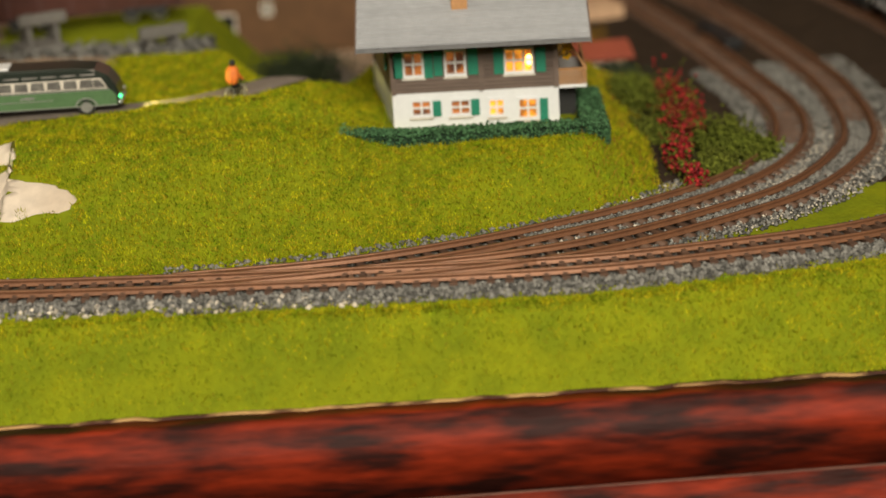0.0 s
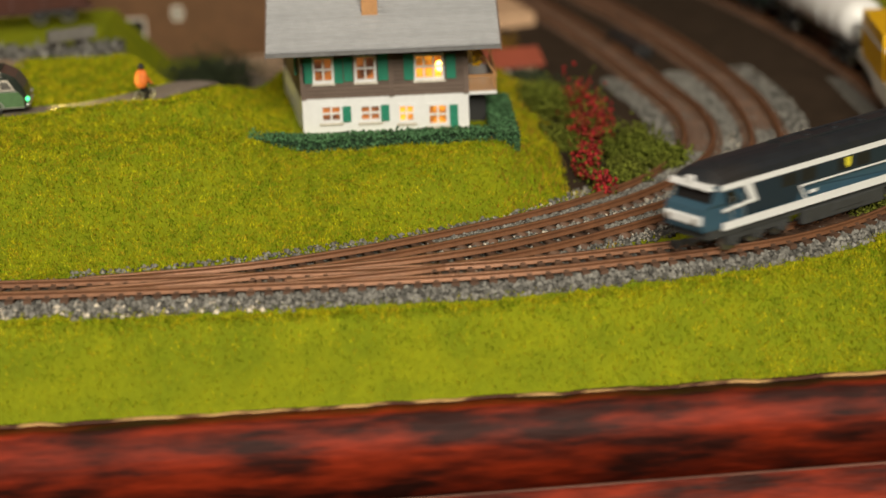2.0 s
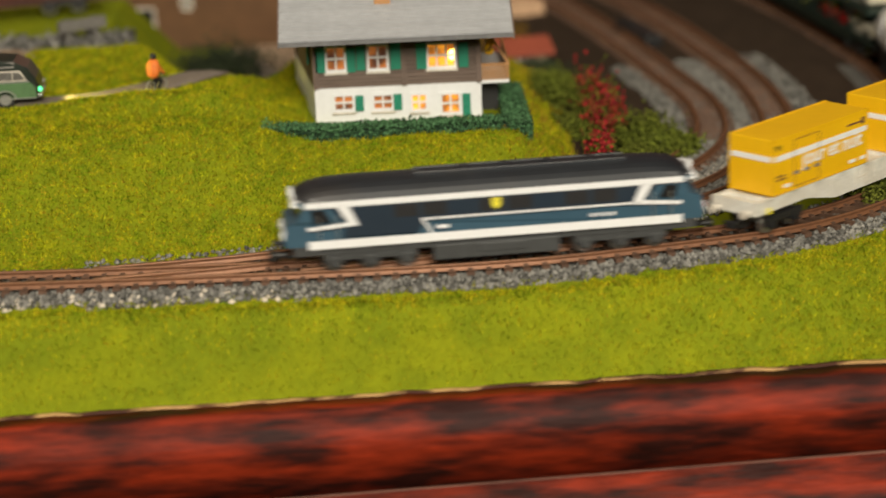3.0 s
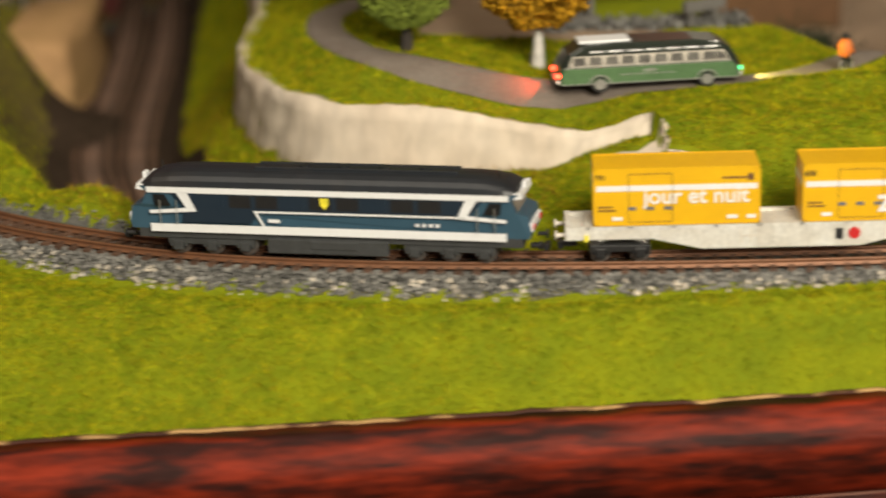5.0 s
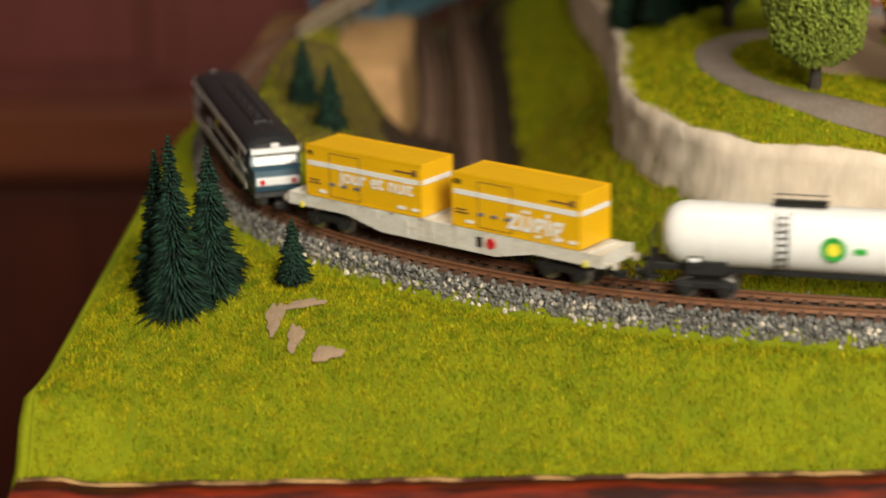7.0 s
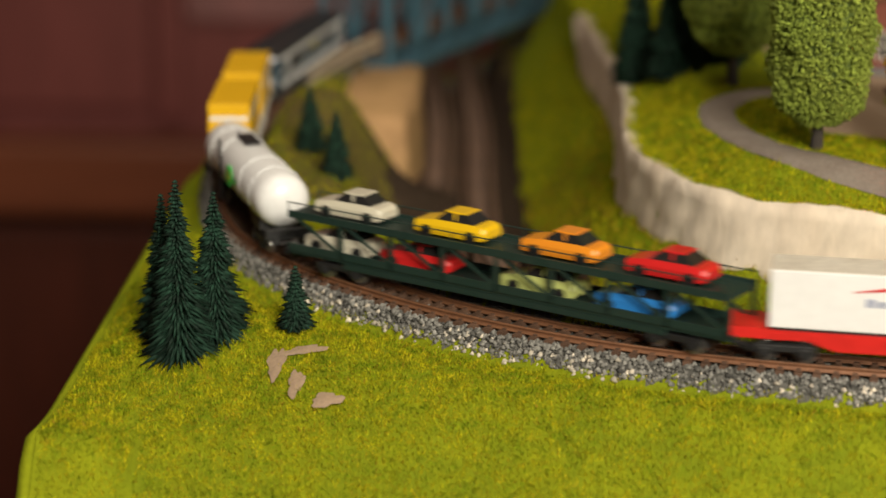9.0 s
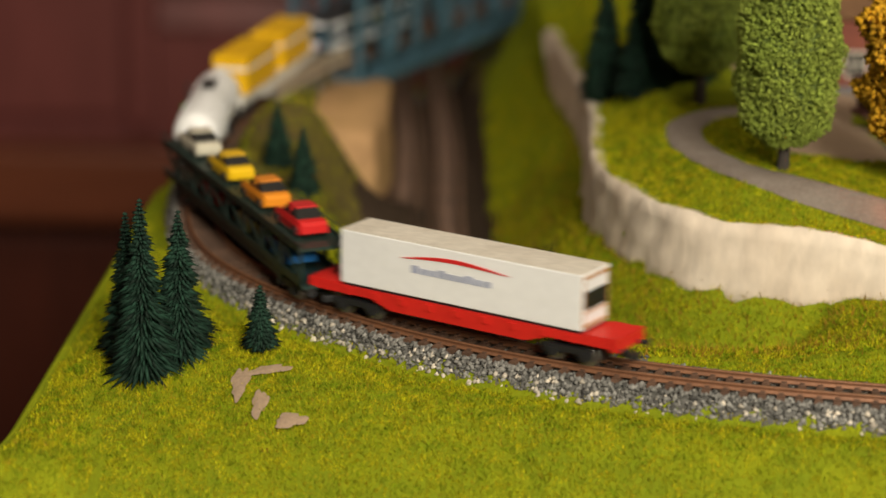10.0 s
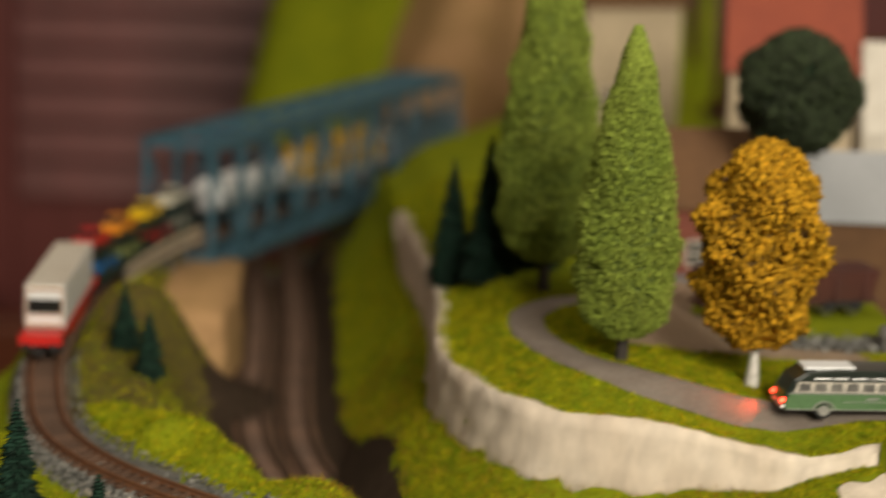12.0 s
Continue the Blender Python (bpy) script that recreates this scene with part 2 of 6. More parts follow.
# This and the autumn core are leaf colours darkened to paint shade between leaves.
FOLIAGESHADE = mat("foliage_core", (0.13, 0.18, 0.035), 0.9, scale=300)
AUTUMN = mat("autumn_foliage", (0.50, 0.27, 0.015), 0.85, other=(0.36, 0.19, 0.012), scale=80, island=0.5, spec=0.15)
AUTUMNSHADE = mat("autumn_core", (0.12, 0.065, 0.01), 0.9, scale=300)
CONIFER = mat("conifer_needles", (0.011, 0.036, 0.022), 0.75, other=(0.006, 0.02, 0.012), scale=150, island=0.6, spec=0.25)
DARKLEAF = mat("dark_foliage", (0.03, 0.045, 0.016), 0.85, other=(0.02, 0.03, 0.01), scale=90, island=0.5)
REDFLOWER = mat("red_flower", (0.34, 0.012, 0.014), 0.7, scale=200, island=0.5)
BUSHM = mat("bush_green", (0.13, 0.16, 0.02), 0.85, other=(0.09, 0.085, 0.015), scale=60, island=0.55, spec=0.15)
BARK = mat("bark", (0.05, 0.04, 0.032), 0.9, scale=300, bump=0.8)
BIRCH = mat("white_bark", (0.75, 0.72, 0.66), 0.7, other=(0.4, 0.38, 0.34), scale=300, amount=0.6)
BRIDGE = mat("bridge_blue", (0.055, 0.125, 0.17), 0.5, other=(0.04, 0.09, 0.12), scale=80)
BROWNHOUSE = mat("brown_render", (0.135, 0.066, 0.027), 0.85, other=(0.10, 0.048, 0.02), scale=30)
BRICKRED = mat("red_brick", (0.22, 0.06, 0.035), 0.8, other=(0.15, 0.045, 0.03), scale=60)
STONEGREY = mat("grey_plinth", (0.16, 0.16, 0.165), 0.8, scale=90)
BEIGE = mat("beige_render", (0.55, 0.44, 0.3), 0.85, scale=40)
REDROOF = mat("red_roof", (0.32, 0.07, 0.035), 0.75, other=(0.24, 0.05, 0.03), scale=90)
RUSTWAGON = mat("rust_wagon", (0.085, 0.025, 0.018), 0.6, other=(0.05, 0.018, 0.014), scale=90)
BUFFERGREY = mat("grey_timber", (0.16, 0.15, 0.135), 0.75, other=(0.1, 0.095, 0.09), scale=120)
LEDGEWOOD = mat("orange_brown_wood", (0.20, 0.06, 0.028), 0.35, other=(0.13, 0.035, 0.018), scale=7, fine=60, stretch=(0.15, 1, 1), bump=0.1)
LOWWOOD = mat("dark_red_brown_wood", (0.10, 0.022, 0.012), 0.45, other=(0.06, 0.014, 0.008), scale=7, fine=60, stretch=(1, 1, 0.12), bump=0.1)
EARTH = mat("dry_earth_bank", (0.085, 0.062, 0.026), 0.95, other=(0.11, 0.095, 0.014), scale=45, fine=300, bump=0.7, spec=0.1)
SEAM = mat("worn_seam", (0.22, 0.10, 0.07), 0.7, other=(0.04, 0.012, 0.008), scale=90, amount=0.9, stretch=(0.4, 1, 1))
DARKRAIL = mat("dark_rail", (0.07, 0.042, 0.028), 0.6, other=(0.04, 0.025, 0.018), scale=220)
PEACH = mat("peach_wall", (0.56, 0.36, 0.22), 0.85, other=(0.48, 0.3, 0.18), scale=30)

# ---- plan: centre lines of the tracks, the wall and the road ----
def spline(pts, n=16):
    p = np.array(pts, float)
    p = np.vstack([2 * p[0] - p[1], p, 2 * p[-1] - p[-2]])
    out = []
    for i in range(1, len(p) - 2):
        a, b, c, d = p[i - 1:i + 3]
        u = np.linspace(0, 1, n, endpoint=False)[:, None]
        out.append(0.5 * (2 * b + (c - a) * u + (2 * a - 5 * b + 4 * c - d) * u ** 2 + (3 * b - a - 3 * c + d) * u ** 3))
    return np.vstack(out + [p[-2:-1]])


class Line:
    def __init__(self, pts):
        self.p = spline(pts)
        self.s = np.r_[0, np.cumsum(np.hypot(*np.diff(self.p, axis=0).T))]

    def at(self, s):
        return np.stack([np.interp(s, self.s, self.p[:, 0]), np.interp(s, self.s, self.p[:, 1])], -1)

    def way(self, s):
        d = self.at(s + 1.5) - self.at(s - 1.5)
        return d / np.linalg.norm(d, axis=-1, keepdims=True)

    def near(self, x, y):
        """Distance to the line, and the side: positive on the left of its way."""
        best = np.full(x.shape, 1e9)
        side = np.zeros(x.shape)
        for (ax, ay), (bx, by) in zip(self.p[:-1:4], np.vstack([self.p[4::4], self.p[-1:]])):
            dx, dy = bx - ax, by - ay
            l2 = dx * dx + dy * dy + 1e-9
            u = np.clip(((x - ax) * dx + (y - ay) * dy) / l2, 0, 1)
            d = np.hypot(x - ax - u * dx, y - ay - u * dy)
            c = dx * (y - ay) - dy * (x - ax)
            k = d < best
            best = np.where(k, d, best)
            side = np.where(k, np.sign(c), side)
        return best, side


MAIN = Line([(-40, 1400), (36, 1180), (95, 1000), (141, 860), (168, 765), (184, 680), (192, 605), (192, 535), (181, 484), (156, 446), (122, 420.5), (78, 408), (29, 400), (-50, 400),
             (-131, 404), (-214, 414), (-279, 431), (-329, 457), (-369, 490), (-396, 522), (-413, 556), (-423, 600), (-431, 660), (-431, 730),
             (-421, 810), (-401, 880), (-348, 1004), (-295, 1128), (-245, 1245), (-215, 1320), (-190, 1420), (-180, 1560)])
S0 = float(MAIN.s[16 * 10]) - 787.0
INNER = Line([(20, 980), (60, 850), (82, 760), (97, 690), (108, 625), (116, 570), (114, 530), (103, 499), (85, 474), (59, 452), (27, 433), (-5, 418), (-38, 408), (-85, 402)])
MIDDLE = Line([(60, 930), (100, 800), (120, 720), (131, 660), (139, 597), (138, 535), (128, 500), (107, 465), (79, 441), (45, 419), (12, 407), (-30, 400.5)])
LOWER = Line([(-246, 468), (-270, 500), (-298, 545), (-319, 620), (-333, 705), (-340, 882), (-352, 1100), (-352, 1500)])
LOWER2 = Line([(-264, 470), (-288, 508), (-316, 552), (-338, 625), (-352, 705), (-360, 882), (-372, 1100), (-372, 1500)])
WALL = Line([(-135, 476), (-170, 488), (-202, 494), (-238, 505), (-259, 528), (-275, 572), (-277, 620), (-275, 675), (-284, 800), (-300, 1000), (-300, 1250)])
ROAD = Line([(-60, 690), (-44, 640), (-46, 590), (-60, 540), (-90, 512), (-127, 507), (-183, 508), (-222, 524), (-241, 556), (-246, 592), (-230, 622), (-195, 628)])


def plateau(x, y):
    z = 24 + 9 * S((-150 - x) / 70) - 9 * S((x + 60) / 45) - 18 * S((x - 42) / 32)
    z = z - (z + 3) * S((x + 150) / 60) * S((y - 580 + 42 * S((x + 90) / 25) * S((-28 - x) / 12)) / 60)
    z = z + 150 * S((y - 1250) / 420) * S((x + 430) / 60) * S((150 - x) / 100)
    return z


def height(x, y):
    dM, sM = MAIN.near(x, y)
    dA, _ = INNER.near(x, y)
    dB, _ = MIDDLE.near(x, y)
    dL, _ = LOWER.near(x, y)
    dL2, _ = LOWER2.near(x, y)
    dW, sW = WALL.near(x, y)
    dC = np.minimum(dL, dL2)
    inner = np.minimum(np.minimum(dA, dB), np.where(sM < 0, dM, 999))
    z = -3 + (plateau(x, y) + 3) * S((inner - 9) / (62 - 38 * S((x + 20) / 45)))
    z = z + 5.5 * np.exp(-((y - 494) / 8.5) ** 2) * S((x + 140) / 70) * S((-40 - x) / 14)
    z = z + 3.5 * np.exp(-((y - 494) / 6.5) ** 2) * S((x + 64) / 20) * S((-28 - x) / 10)
    z = z + 3.5 * np.exp(-((y - 560) / 26) ** 2) * S((x + 215) / 60) * S((-62 - x) / 25)
    low = -42 + 44 * S((dC - 14) / 40)
    low = np.where(x > -285, low + 5 * S((dC - 30) / 40), low)
    low = low * S((y - 440) / 90) + (-1) * (1 - S((y - 440) / 90))
    low = low + 15 * np.exp(-((x + 350) / 15) ** 2 - ((y - 546) / 26) ** 2) + 7 * np.exp(-((x + 373) / 9) ** 2 - ((y - 530) / 10) ** 2) + 6 * np.exp(-((x + 345) / 9) ** 2 - ((y - 508) / 11) ** 2) + 12 * np.exp(-((x + 312) / 18) ** 2 - ((y - 484) / 22) ** 2)
    low = low + 22 * np.exp(-((x + 385) / 24) ** 2 - ((y - 735) / 22) ** 2)
    left_of_wall = (sW > 0) & (x < -139) & (y > 440)
    low = np.where(left_of_wall, np.maximum(low, 5 - 1.2 * dW), low)
    z = np.where((sW < 0) & (sM < 0) & (x < -120), z - 10 * (1 - S((dW - 2) / 24)) * S((-130 - x) / 40), z)
    z = np.where(left_of_wall & (sM < 0), low, z)
    blend = S((x + 190) / 55) * S((490 - y) / 12)
    z = np.where(left_of_wall & (sM < 0), low * (1 - blend) + (-3 + 20 * S((inner - 9) / 62)) * blend, z)
    # outer side of the main track: shoulder, bank and the corner
    u = np.clip((y - 372) / np.maximum(dM + (y - 372) - 17, 1), 0, 1)
    edge = -31.5 + 0.02 * x * (x < 0) * 0.6 + 0.025 * np.maximum(x, 0)
    shoulder = -6.0 - 3.8 * S((-90 - x) / 130)
    bank = edge + (shoulder - edge) * (0.35 * u + 0.65 * S(u))
    corner = S((-300 - x) / 70)
    bank = bank + corner * 6 * S((y - 380) / 30) * S((dM - 14) / 20)
    west = -16 + 12 * S((x + 447) / 20)
    bank = np.where(x < -330, np.minimum(bank, west + 40 * S((x + 446) / 60)), bank)
    bank = np.maximum(bank, -15 - 3 * (x > -425) - 30 * S((x + 440) / 40) - 20 * S((394 - y) / 22))
    bank = np.where((y > 520) & (x < -300), -15 + 6 * S((x + 447) / 15), bank)
    crease = -425 - 25 * (y - 372) / 275
    bank = bank - 0.22 * np.maximum(crease - x, 0) * (y < 640) * S((y - 376) / 50)
    bank = np.where(x > 150, -4 + 0 * x, bank) * S((x - 110) / 60) + bank * (1 - S((x - 110) / 60))
    z = np.where(sM > 0, bank, z)
    # beds of the tracks
    d = np.minimum(np.minimum(dM, dA), dB)
    k = S((d - 8.5) / 6)
    z = -3.4 * (1 - k) + z * k
    on_bridge = (dM < 40) & (y > 868) & (y < 1205)
    z = np.where(on_bridge & (x < -250), np.minimum(low, -30), z)
    return z, d, dM, sM, dC, left_of_wall


def ground_z(x, y):
    return float(height(np.array([float(x)]), np.array([float(y)]))[0][0])

# ---- ground ----
def rough_noise(x, y, k, seed=0.0):
    return (np.sin(x * k + 1.3 + seed) * np.sin(y * k * 1.13 + 0.7 + seed) + 0.6 * np.sin(x * k * 2.3 - y * k * 1.7 + seed) + 0.4 * np.sin(x * k * 4.1 + y * k * 3.7 + 2 * seed)) / 2


def build_ground():
    xs = np.r_[np.arange(-450, 230, 3.0), np.arange(230, 900, 30.0)]
    ys = np.r_[np.arange(372, 720, 3.0), np.arange(720, 1240, 7.0), np.arange(1240, 2050, 25.0)]
    X, Y = np.meshgrid(xs, ys)
    Z, d, dM, sM, dC, low = height(X, Y)
    Z = Z + rough_noise(X, Y, 0.11) * 0.9 * S((d - 13) / 12) * (dC > 18)
    v = np.stack([X.ravel(), Y.ravel(), Z.ravel()], 1)
    ny, nx = X.shape
    i = (np.arange(ny - 1)[:, None] * nx + np.arange(nx - 1)).ravel()
    f = np.stack([i, i + 1, i + nx + 1, i + nx], 1)
    cx, cy = v[f].mean(1)[:, 0], v[f].mean(1)[:, 1]
    _, d, dM, sM, dC, low = height(cx, cy)
    idx = np.zeros(len(f), int)
    yard = (cx > 62) & (cy > 470) & (sM < 0) | (cx > 0) & (cy > 640)
    idx[(d < 12.0) | (yard & (d < 15))] = 1
    idx[yard & (d >= 15) & (d < 60)] = 2
    idx[yard & (d < 60) & (cy > 620)] = 2
    idx[low & (sM < 0) & (cx < -322) & (cy > 572 + 14 * rough_noise(cx, cy, 0.12, 1))] = 4
    idx[(dC < 20 - 16 * S((600 - cy) / 80) + 4 * rough_noise(cx, cy, 0.09, 2)) & low & (sM < 0) & (cy > 500)] = 2
    court = (cx > -215) & (cx < -120) & (cy > 560) & (cy < 720)
    idx[court] = 3
    idx[(cx > -60) & (cx < 40) & (cy > 590) & (cy < 900)] = 3
    keep = ~((sM > 0) & (cy > 640) & (cx < 0) & (dM > 21 - 6 * S((cy - 700) / 100)))
    f, idx = f[keep], idx[keep]
    ob = raw("ground", v, f, [GRASS, BALLAST, BROWNBED, DIRT, EARTH], smooth=True, index=idx)
    tagged(ob, "rolling model landscape of fibre grass, ballast and dirt on a board", "ground", kind="structure")
    return ob


build_ground()


def tufts(name, n, keep, material, length, width, seed, region):
    """Many single upright fibres, scattered over a stretch of the plan."""
    g = np.random.default_rng(seed)
    x0, x1, y0, y1 = region
    x, y = g.uniform(x0, x1, n), g.uniform(y0, y1, n)
    z, d, dM, sM, dC, low = height(x, y)
    k = keep(x, y, z, d, dM, sM, dC, low)
    x, y, z = x[k], y[k], z[k]
    z = z + rough_noise(x, y, 0.11) * 0.9 * S((d[k] - 13) / 12) * (dC[k] > 18)
    n = len(x)
    a = g.uniform(0, 2 * np.pi, n)
    l = length * g.uniform(0.55, 1.25, n)
    lean = g.uniform(0.3, 0.97, n)
    b = g.uniform(0, 2 * np.pi, n)
    w = width * g.uniform(0.7, 1.3, n) / 2
    base = np.stack([x, y, z - 0.2], 1)
    side = np.stack([np.cos(a) * w, np.sin(a) * w, 0 * a], 1)
    tip = base + np.stack([np.cos(b) * lean * l, np.sin(b) * lean * l, l * np.sqrt(np.maximum(1 - lean ** 2, 0.1))], 1)
    v = np.stack([base - side, base + side, tip], 1).reshape(-1, 3)
    ob = raw(name, v, np.arange(3 * n).reshape(-1, 3), material)
    return ob


ROADKEEP = lambda x, y: ROAD.near(x, y)[0] > 6.8


def BARE(x, y):
    """Where no fibres grow: the plaster wash by the rock wall, and most of the bank beside the cutting."""
    wash = (x < -117 + 1.5 * np.sin(y * 0.9) - 23 * S((y - 446) / 15)) & (x > -152) & (y > 441 + 3 * np.sin(x * 0.7)) & (y < 470)
    bank = (x < -322) & (y > 572) & (np.sin(x * 12.9898 + y * 78.233) > -0.55)
    return wash | bank


def meadow(x, y, z, d, dM, sM, dC, low):
    gone = (sM > 0) & (y > 640) & (x < 0) & (dM > 14)
    house = (x > -24) & (x < 40) & (y > 494) & (y < 575)
    court = (x > -212) & (x < -123) & (y > 563) & (y < 717)
    return (d > 11.5) & ROADKEEP(x, y) & (dC > 19 - 16 * S((600 - y) / 80)) & ~BARE(x, y) & ~house & ~court & ~gone & ~((x > 64) & (y > 478) & (sM < 0))


tagged(tufts("grass", 330000, lambda x, y, z, d, dM, sM, dC, low: (sM > 0) & (d > 11.8) & (x < 200), BLADE, 1.7, 0.42, 5, (-449, 190, 372, 480)), "short yellow-green static grass on the front bank", "grass", kind="stuff")
tagged(tufts("grass", 360000, lambda *a: meadow(*a) & (a[5] < 0), BLADE, 1.7, 0.42, 6, (-290, 75, 412, 640)), "short yellow-green static grass on the meadow", "grass", kind="stuff")
tagged(tufts("grass", 110000, lambda *a: meadow(*a), BLADE, 2.2, 0.5, 7, (-449, -250, 450, 900)), "sparse static grass beside the cutting", "grass", kind="stuff")
tagged(tufts("dry_grass", 12000, lambda *a: meadow(*a) & (rough_noise(a[0], a[1], 0.09, 3) > 0.05), DRYBLADE, 1.9, 0.34, 9, (-449, 120, 372, 600)), "scattered brownish fibres in the grass", "grass", kind="stuff")
tagged(tufts("dry_grass", 45000, lambda *a: meadow(*a) & ((a[6] < 75) & a[7] | (a[0] > 40)), DRYBLADE, 3.0, 0.5, 8, (-330, 75, 412, 720)), "dry brownish grass on the cutting slopes", "grass", kind="stuff")


def stones(name, n, line, s0, s1, lo, hi, material, size, seed, side=0, lift=0.0, flat=False):
    """Loose small stones along a track, as one heap."""
    g = np.random.default_rng(seed)
    s = g.uniform(s0, s1, n)
    off = g.uniform(lo, hi, n) * (np.where(g.random(n) < 0.5, -1, 1) if side == 0 else side)
    p, w = line.at(s), line.way(s)
    x, y = p[:, 0] - w[:, 1] * off, p[:, 1] + w[:, 0] * off
    z, d, *_ = height(x, y)
    r = size * g.uniform(0.55, 1.35, n)
    k = (np.abs(d - 4.5) > 1.3) & (d > 5.6) | (d < 3.2)
    if flat:
        k = k & (z < -2.2)
    x, y, z, r = x[k], y[k], z[k] + lift, r[k]
    n = len(x)
    octa = np.array([(1, 0, 0), (0, 1, 0), (-1, 0, 0), (0, -1, 0), (0, 0, 0.8), (0, 0, -0.8)], float)
    v = octa[None] * r[:, None, None] * g.uniform(0.6, 1.25, (n, 6, 1))
    a = g.uniform(0, 6.28, n)
    c, sn = np.cos(a)[:, None], np.sin(a)[:, None]
    v = np.stack([v[..., 0] * c - v[..., 1] * sn, v[..., 0] * sn + v[..., 1] * c, v[..., 2] + v[..., 0] * g.uniform(-.5, .5, (n, 1))], -1)
    v = v + np.stack([x, y, z + r * 0.25], 1)[:, None]
    t = np.array([(0, 1, 4), (1, 2, 4), (2, 3, 4), (3, 0, 4), (1, 0, 5), (2, 1, 5), (3, 2, 5), (0, 3, 5)])
    f = (np.arange(n)[:, None, None] * 6 + t).reshape(-1, 3)
    ob = raw(name, v.reshape(-1, 3), f, material)
    return tagged(ob, "loose grey crushed-stone track ballast", "ballast", kind="stuff")


F0, F1 = S0 + 640, S0 + 1480
stones("ballast", 11000, MAIN, F0, F1, 5.5, 12.6, STONE, 0.95, 11, side=1)
stones("ballast", 280, MAIN, F0 + 300, F1 - 150, 9.5, 13.5, PALE, 1.1, 12, side=1)
stones("ballast", 5000, MAIN, F0, F1, 0, 13, STONE, 0.75, 13, side=-1)
stones("ballast", 3000, MAIN, F0, F1, 0, 5, STONE, 0.6, 14)
stones("ballast", 9000, INNER, INNER.s[-1] - 360, INNER.s[-1], 0, 17, STONE, 0.8, 15, lift=0.3, flat=True)
stones("ballast", 7000, MIDDLE, MIDDLE.s[-1] - 340, MIDDLE.s[-1], 0, 17, STONE, 0.8, 16, lift=0.3, flat=True)
for seed, line in ((17, INNER), (18, MIDDLE)):
    stones("ballast", 3200, line, line.s[-1] - 240, line.s[-1] - 110, 0, 3.1, STONE, 0.85, seed, lift=1.0, flat=True)
    stones("ballast", 900, line, line.s[-1] - 240, line.s[-1] - 110, 0, 17, PALE, 0.5, seed + 5, lift=0.6, flat=True)


# ---- tracks ----
def rail_ribbon(line, s0, s1, off, z, top=1.0, foot=1.9, high=2.0, step=5.0):
    s = np.arange(s0, s1, step)
    p, w = line.at(s), line.way(s)
    n = np.stack([-w[:, 1], w[:, 0]], 1)
    prof = [(-foot / 2, -high), (foot / 2, -high), (foot / 2, -high + 0.35), (top * 0.3, -high + 0.6), (top * 0.3, -0.7), (top / 2, -0.55), (top / 2, 0), (-top / 2, 0), (-top / 2, -0.55), (-top * 0.3, -0.7), (-top * 0.3, -high + 0.6), (-foot / 2, -high + 0.35)]
    v = np.stack([np.c_[p + n * (off + a), np.full(len(s), z + b)] for a, b in prof], 1)
    m, k = len(s), len(prof)
    i = np.arange(m - 1)[:, None] * k + np.arange(k)
    j = np.arange(m - 1)[:, None] * k + (np.arange(k) + 1) % k
    f = np.stack([i, j, j + k, i + k], -1).reshape(-1, 4)
    return v.reshape(-1, 3), f


def sleeper_mesh():
    bm = bmesh.new()
    box(bm, -1.15, 1.15, -8.2, 8.2, -1.3, 0)
    for y in (-4.5, 4.5):
        box(bm, -0.7, 0.7, y - 1.5, y + 1.5, 0, 0.5)
    bmesh.ops.scale(bm, vec=(MM, MM, MM), verts=bm.verts)
    me = bpy.data.meshes.new("sleeper")
    bm.to_mesh(me)
    bm.free()
    me.materials.append(SLEEPER)
    return me


SLEEPERMESH = sleeper_mesh()


def sleepers_joined(line, s0, s1, z, step):
    s = np.arange(s0, s1, step)
    p, w = line.at(s), line.way(s)
    n = np.stack([-w[:, 1], w[:, 0]], 1)
    c = []
    for dx, dy, dz in ((-1.1, -8.2, -1.3), (1.1, -8.2, -1.3), (1.1, 8.2, -1.3), (-1.1, 8.2, -1.3), (-1.1, -8.2, 0), (1.1, -8.2, 0), (1.1, 8.2, 0), (-1.1, 8.2, 0)):
        c.append(np.c_[p + w * dx + n * dy, np.full(len(s), z + dz)])
    v = np.stack(c, 1).reshape(-1, 3)
    q = np.array([(0, 1, 5, 4), (1, 2, 6, 5), (2, 3, 7, 6), (3, 0, 4, 7), (4, 5, 6, 7)])
    return v, (np.arange(len(s))[:, None, None] * 8 + q).reshape(-1, 4)


def railway(name, line, s0, s1, label, z=0.0, singly=None, step=5.2, steel=RUST):
    th = tagged(new(name), label, "track", kind="structure")
    for off in (-4.9, 4.9):
        raw("rail", *rail_ribbon(line, s0, s1, off, z), steel, th)
    a, b = singly or (s0, s0)
    for lo, hi in ((s0, a), (b, s1)):
        if hi - lo > 10:
            ob = raw("sleepers", *sleepers_joined(line, lo, hi, z - 1.9, step), SLEEPER2, th)
            ob["kind"] = "stuff"
    return th


TRACKS = [railway("track_1", MAIN, 2, MAIN.s[-1] - 2, "rust-brown curved rails of the outer running line on dark sleepers", singly=(S0 + 690, S0 + 1480)),
          railway("track_2", INNER, 2, INNER.s[-1] - 2, "rust-brown curved rails of the inner siding"),
          railway("track_3", MIDDLE, 2, MIDDLE.s[-1] - 2, "rust-brown curved rails of the middle line"),
          railway("track_4", LOWER, 30, LOWER.s[-1] - 2, "dark low-level rails in the cutting", z=-39, steel=DARKRAIL),
          railway("track_5", LOWER2, 30, LOWER2.s[-1] - 2, "dark low-level rails in the cutting", z=-39, steel=DARKRAIL)]


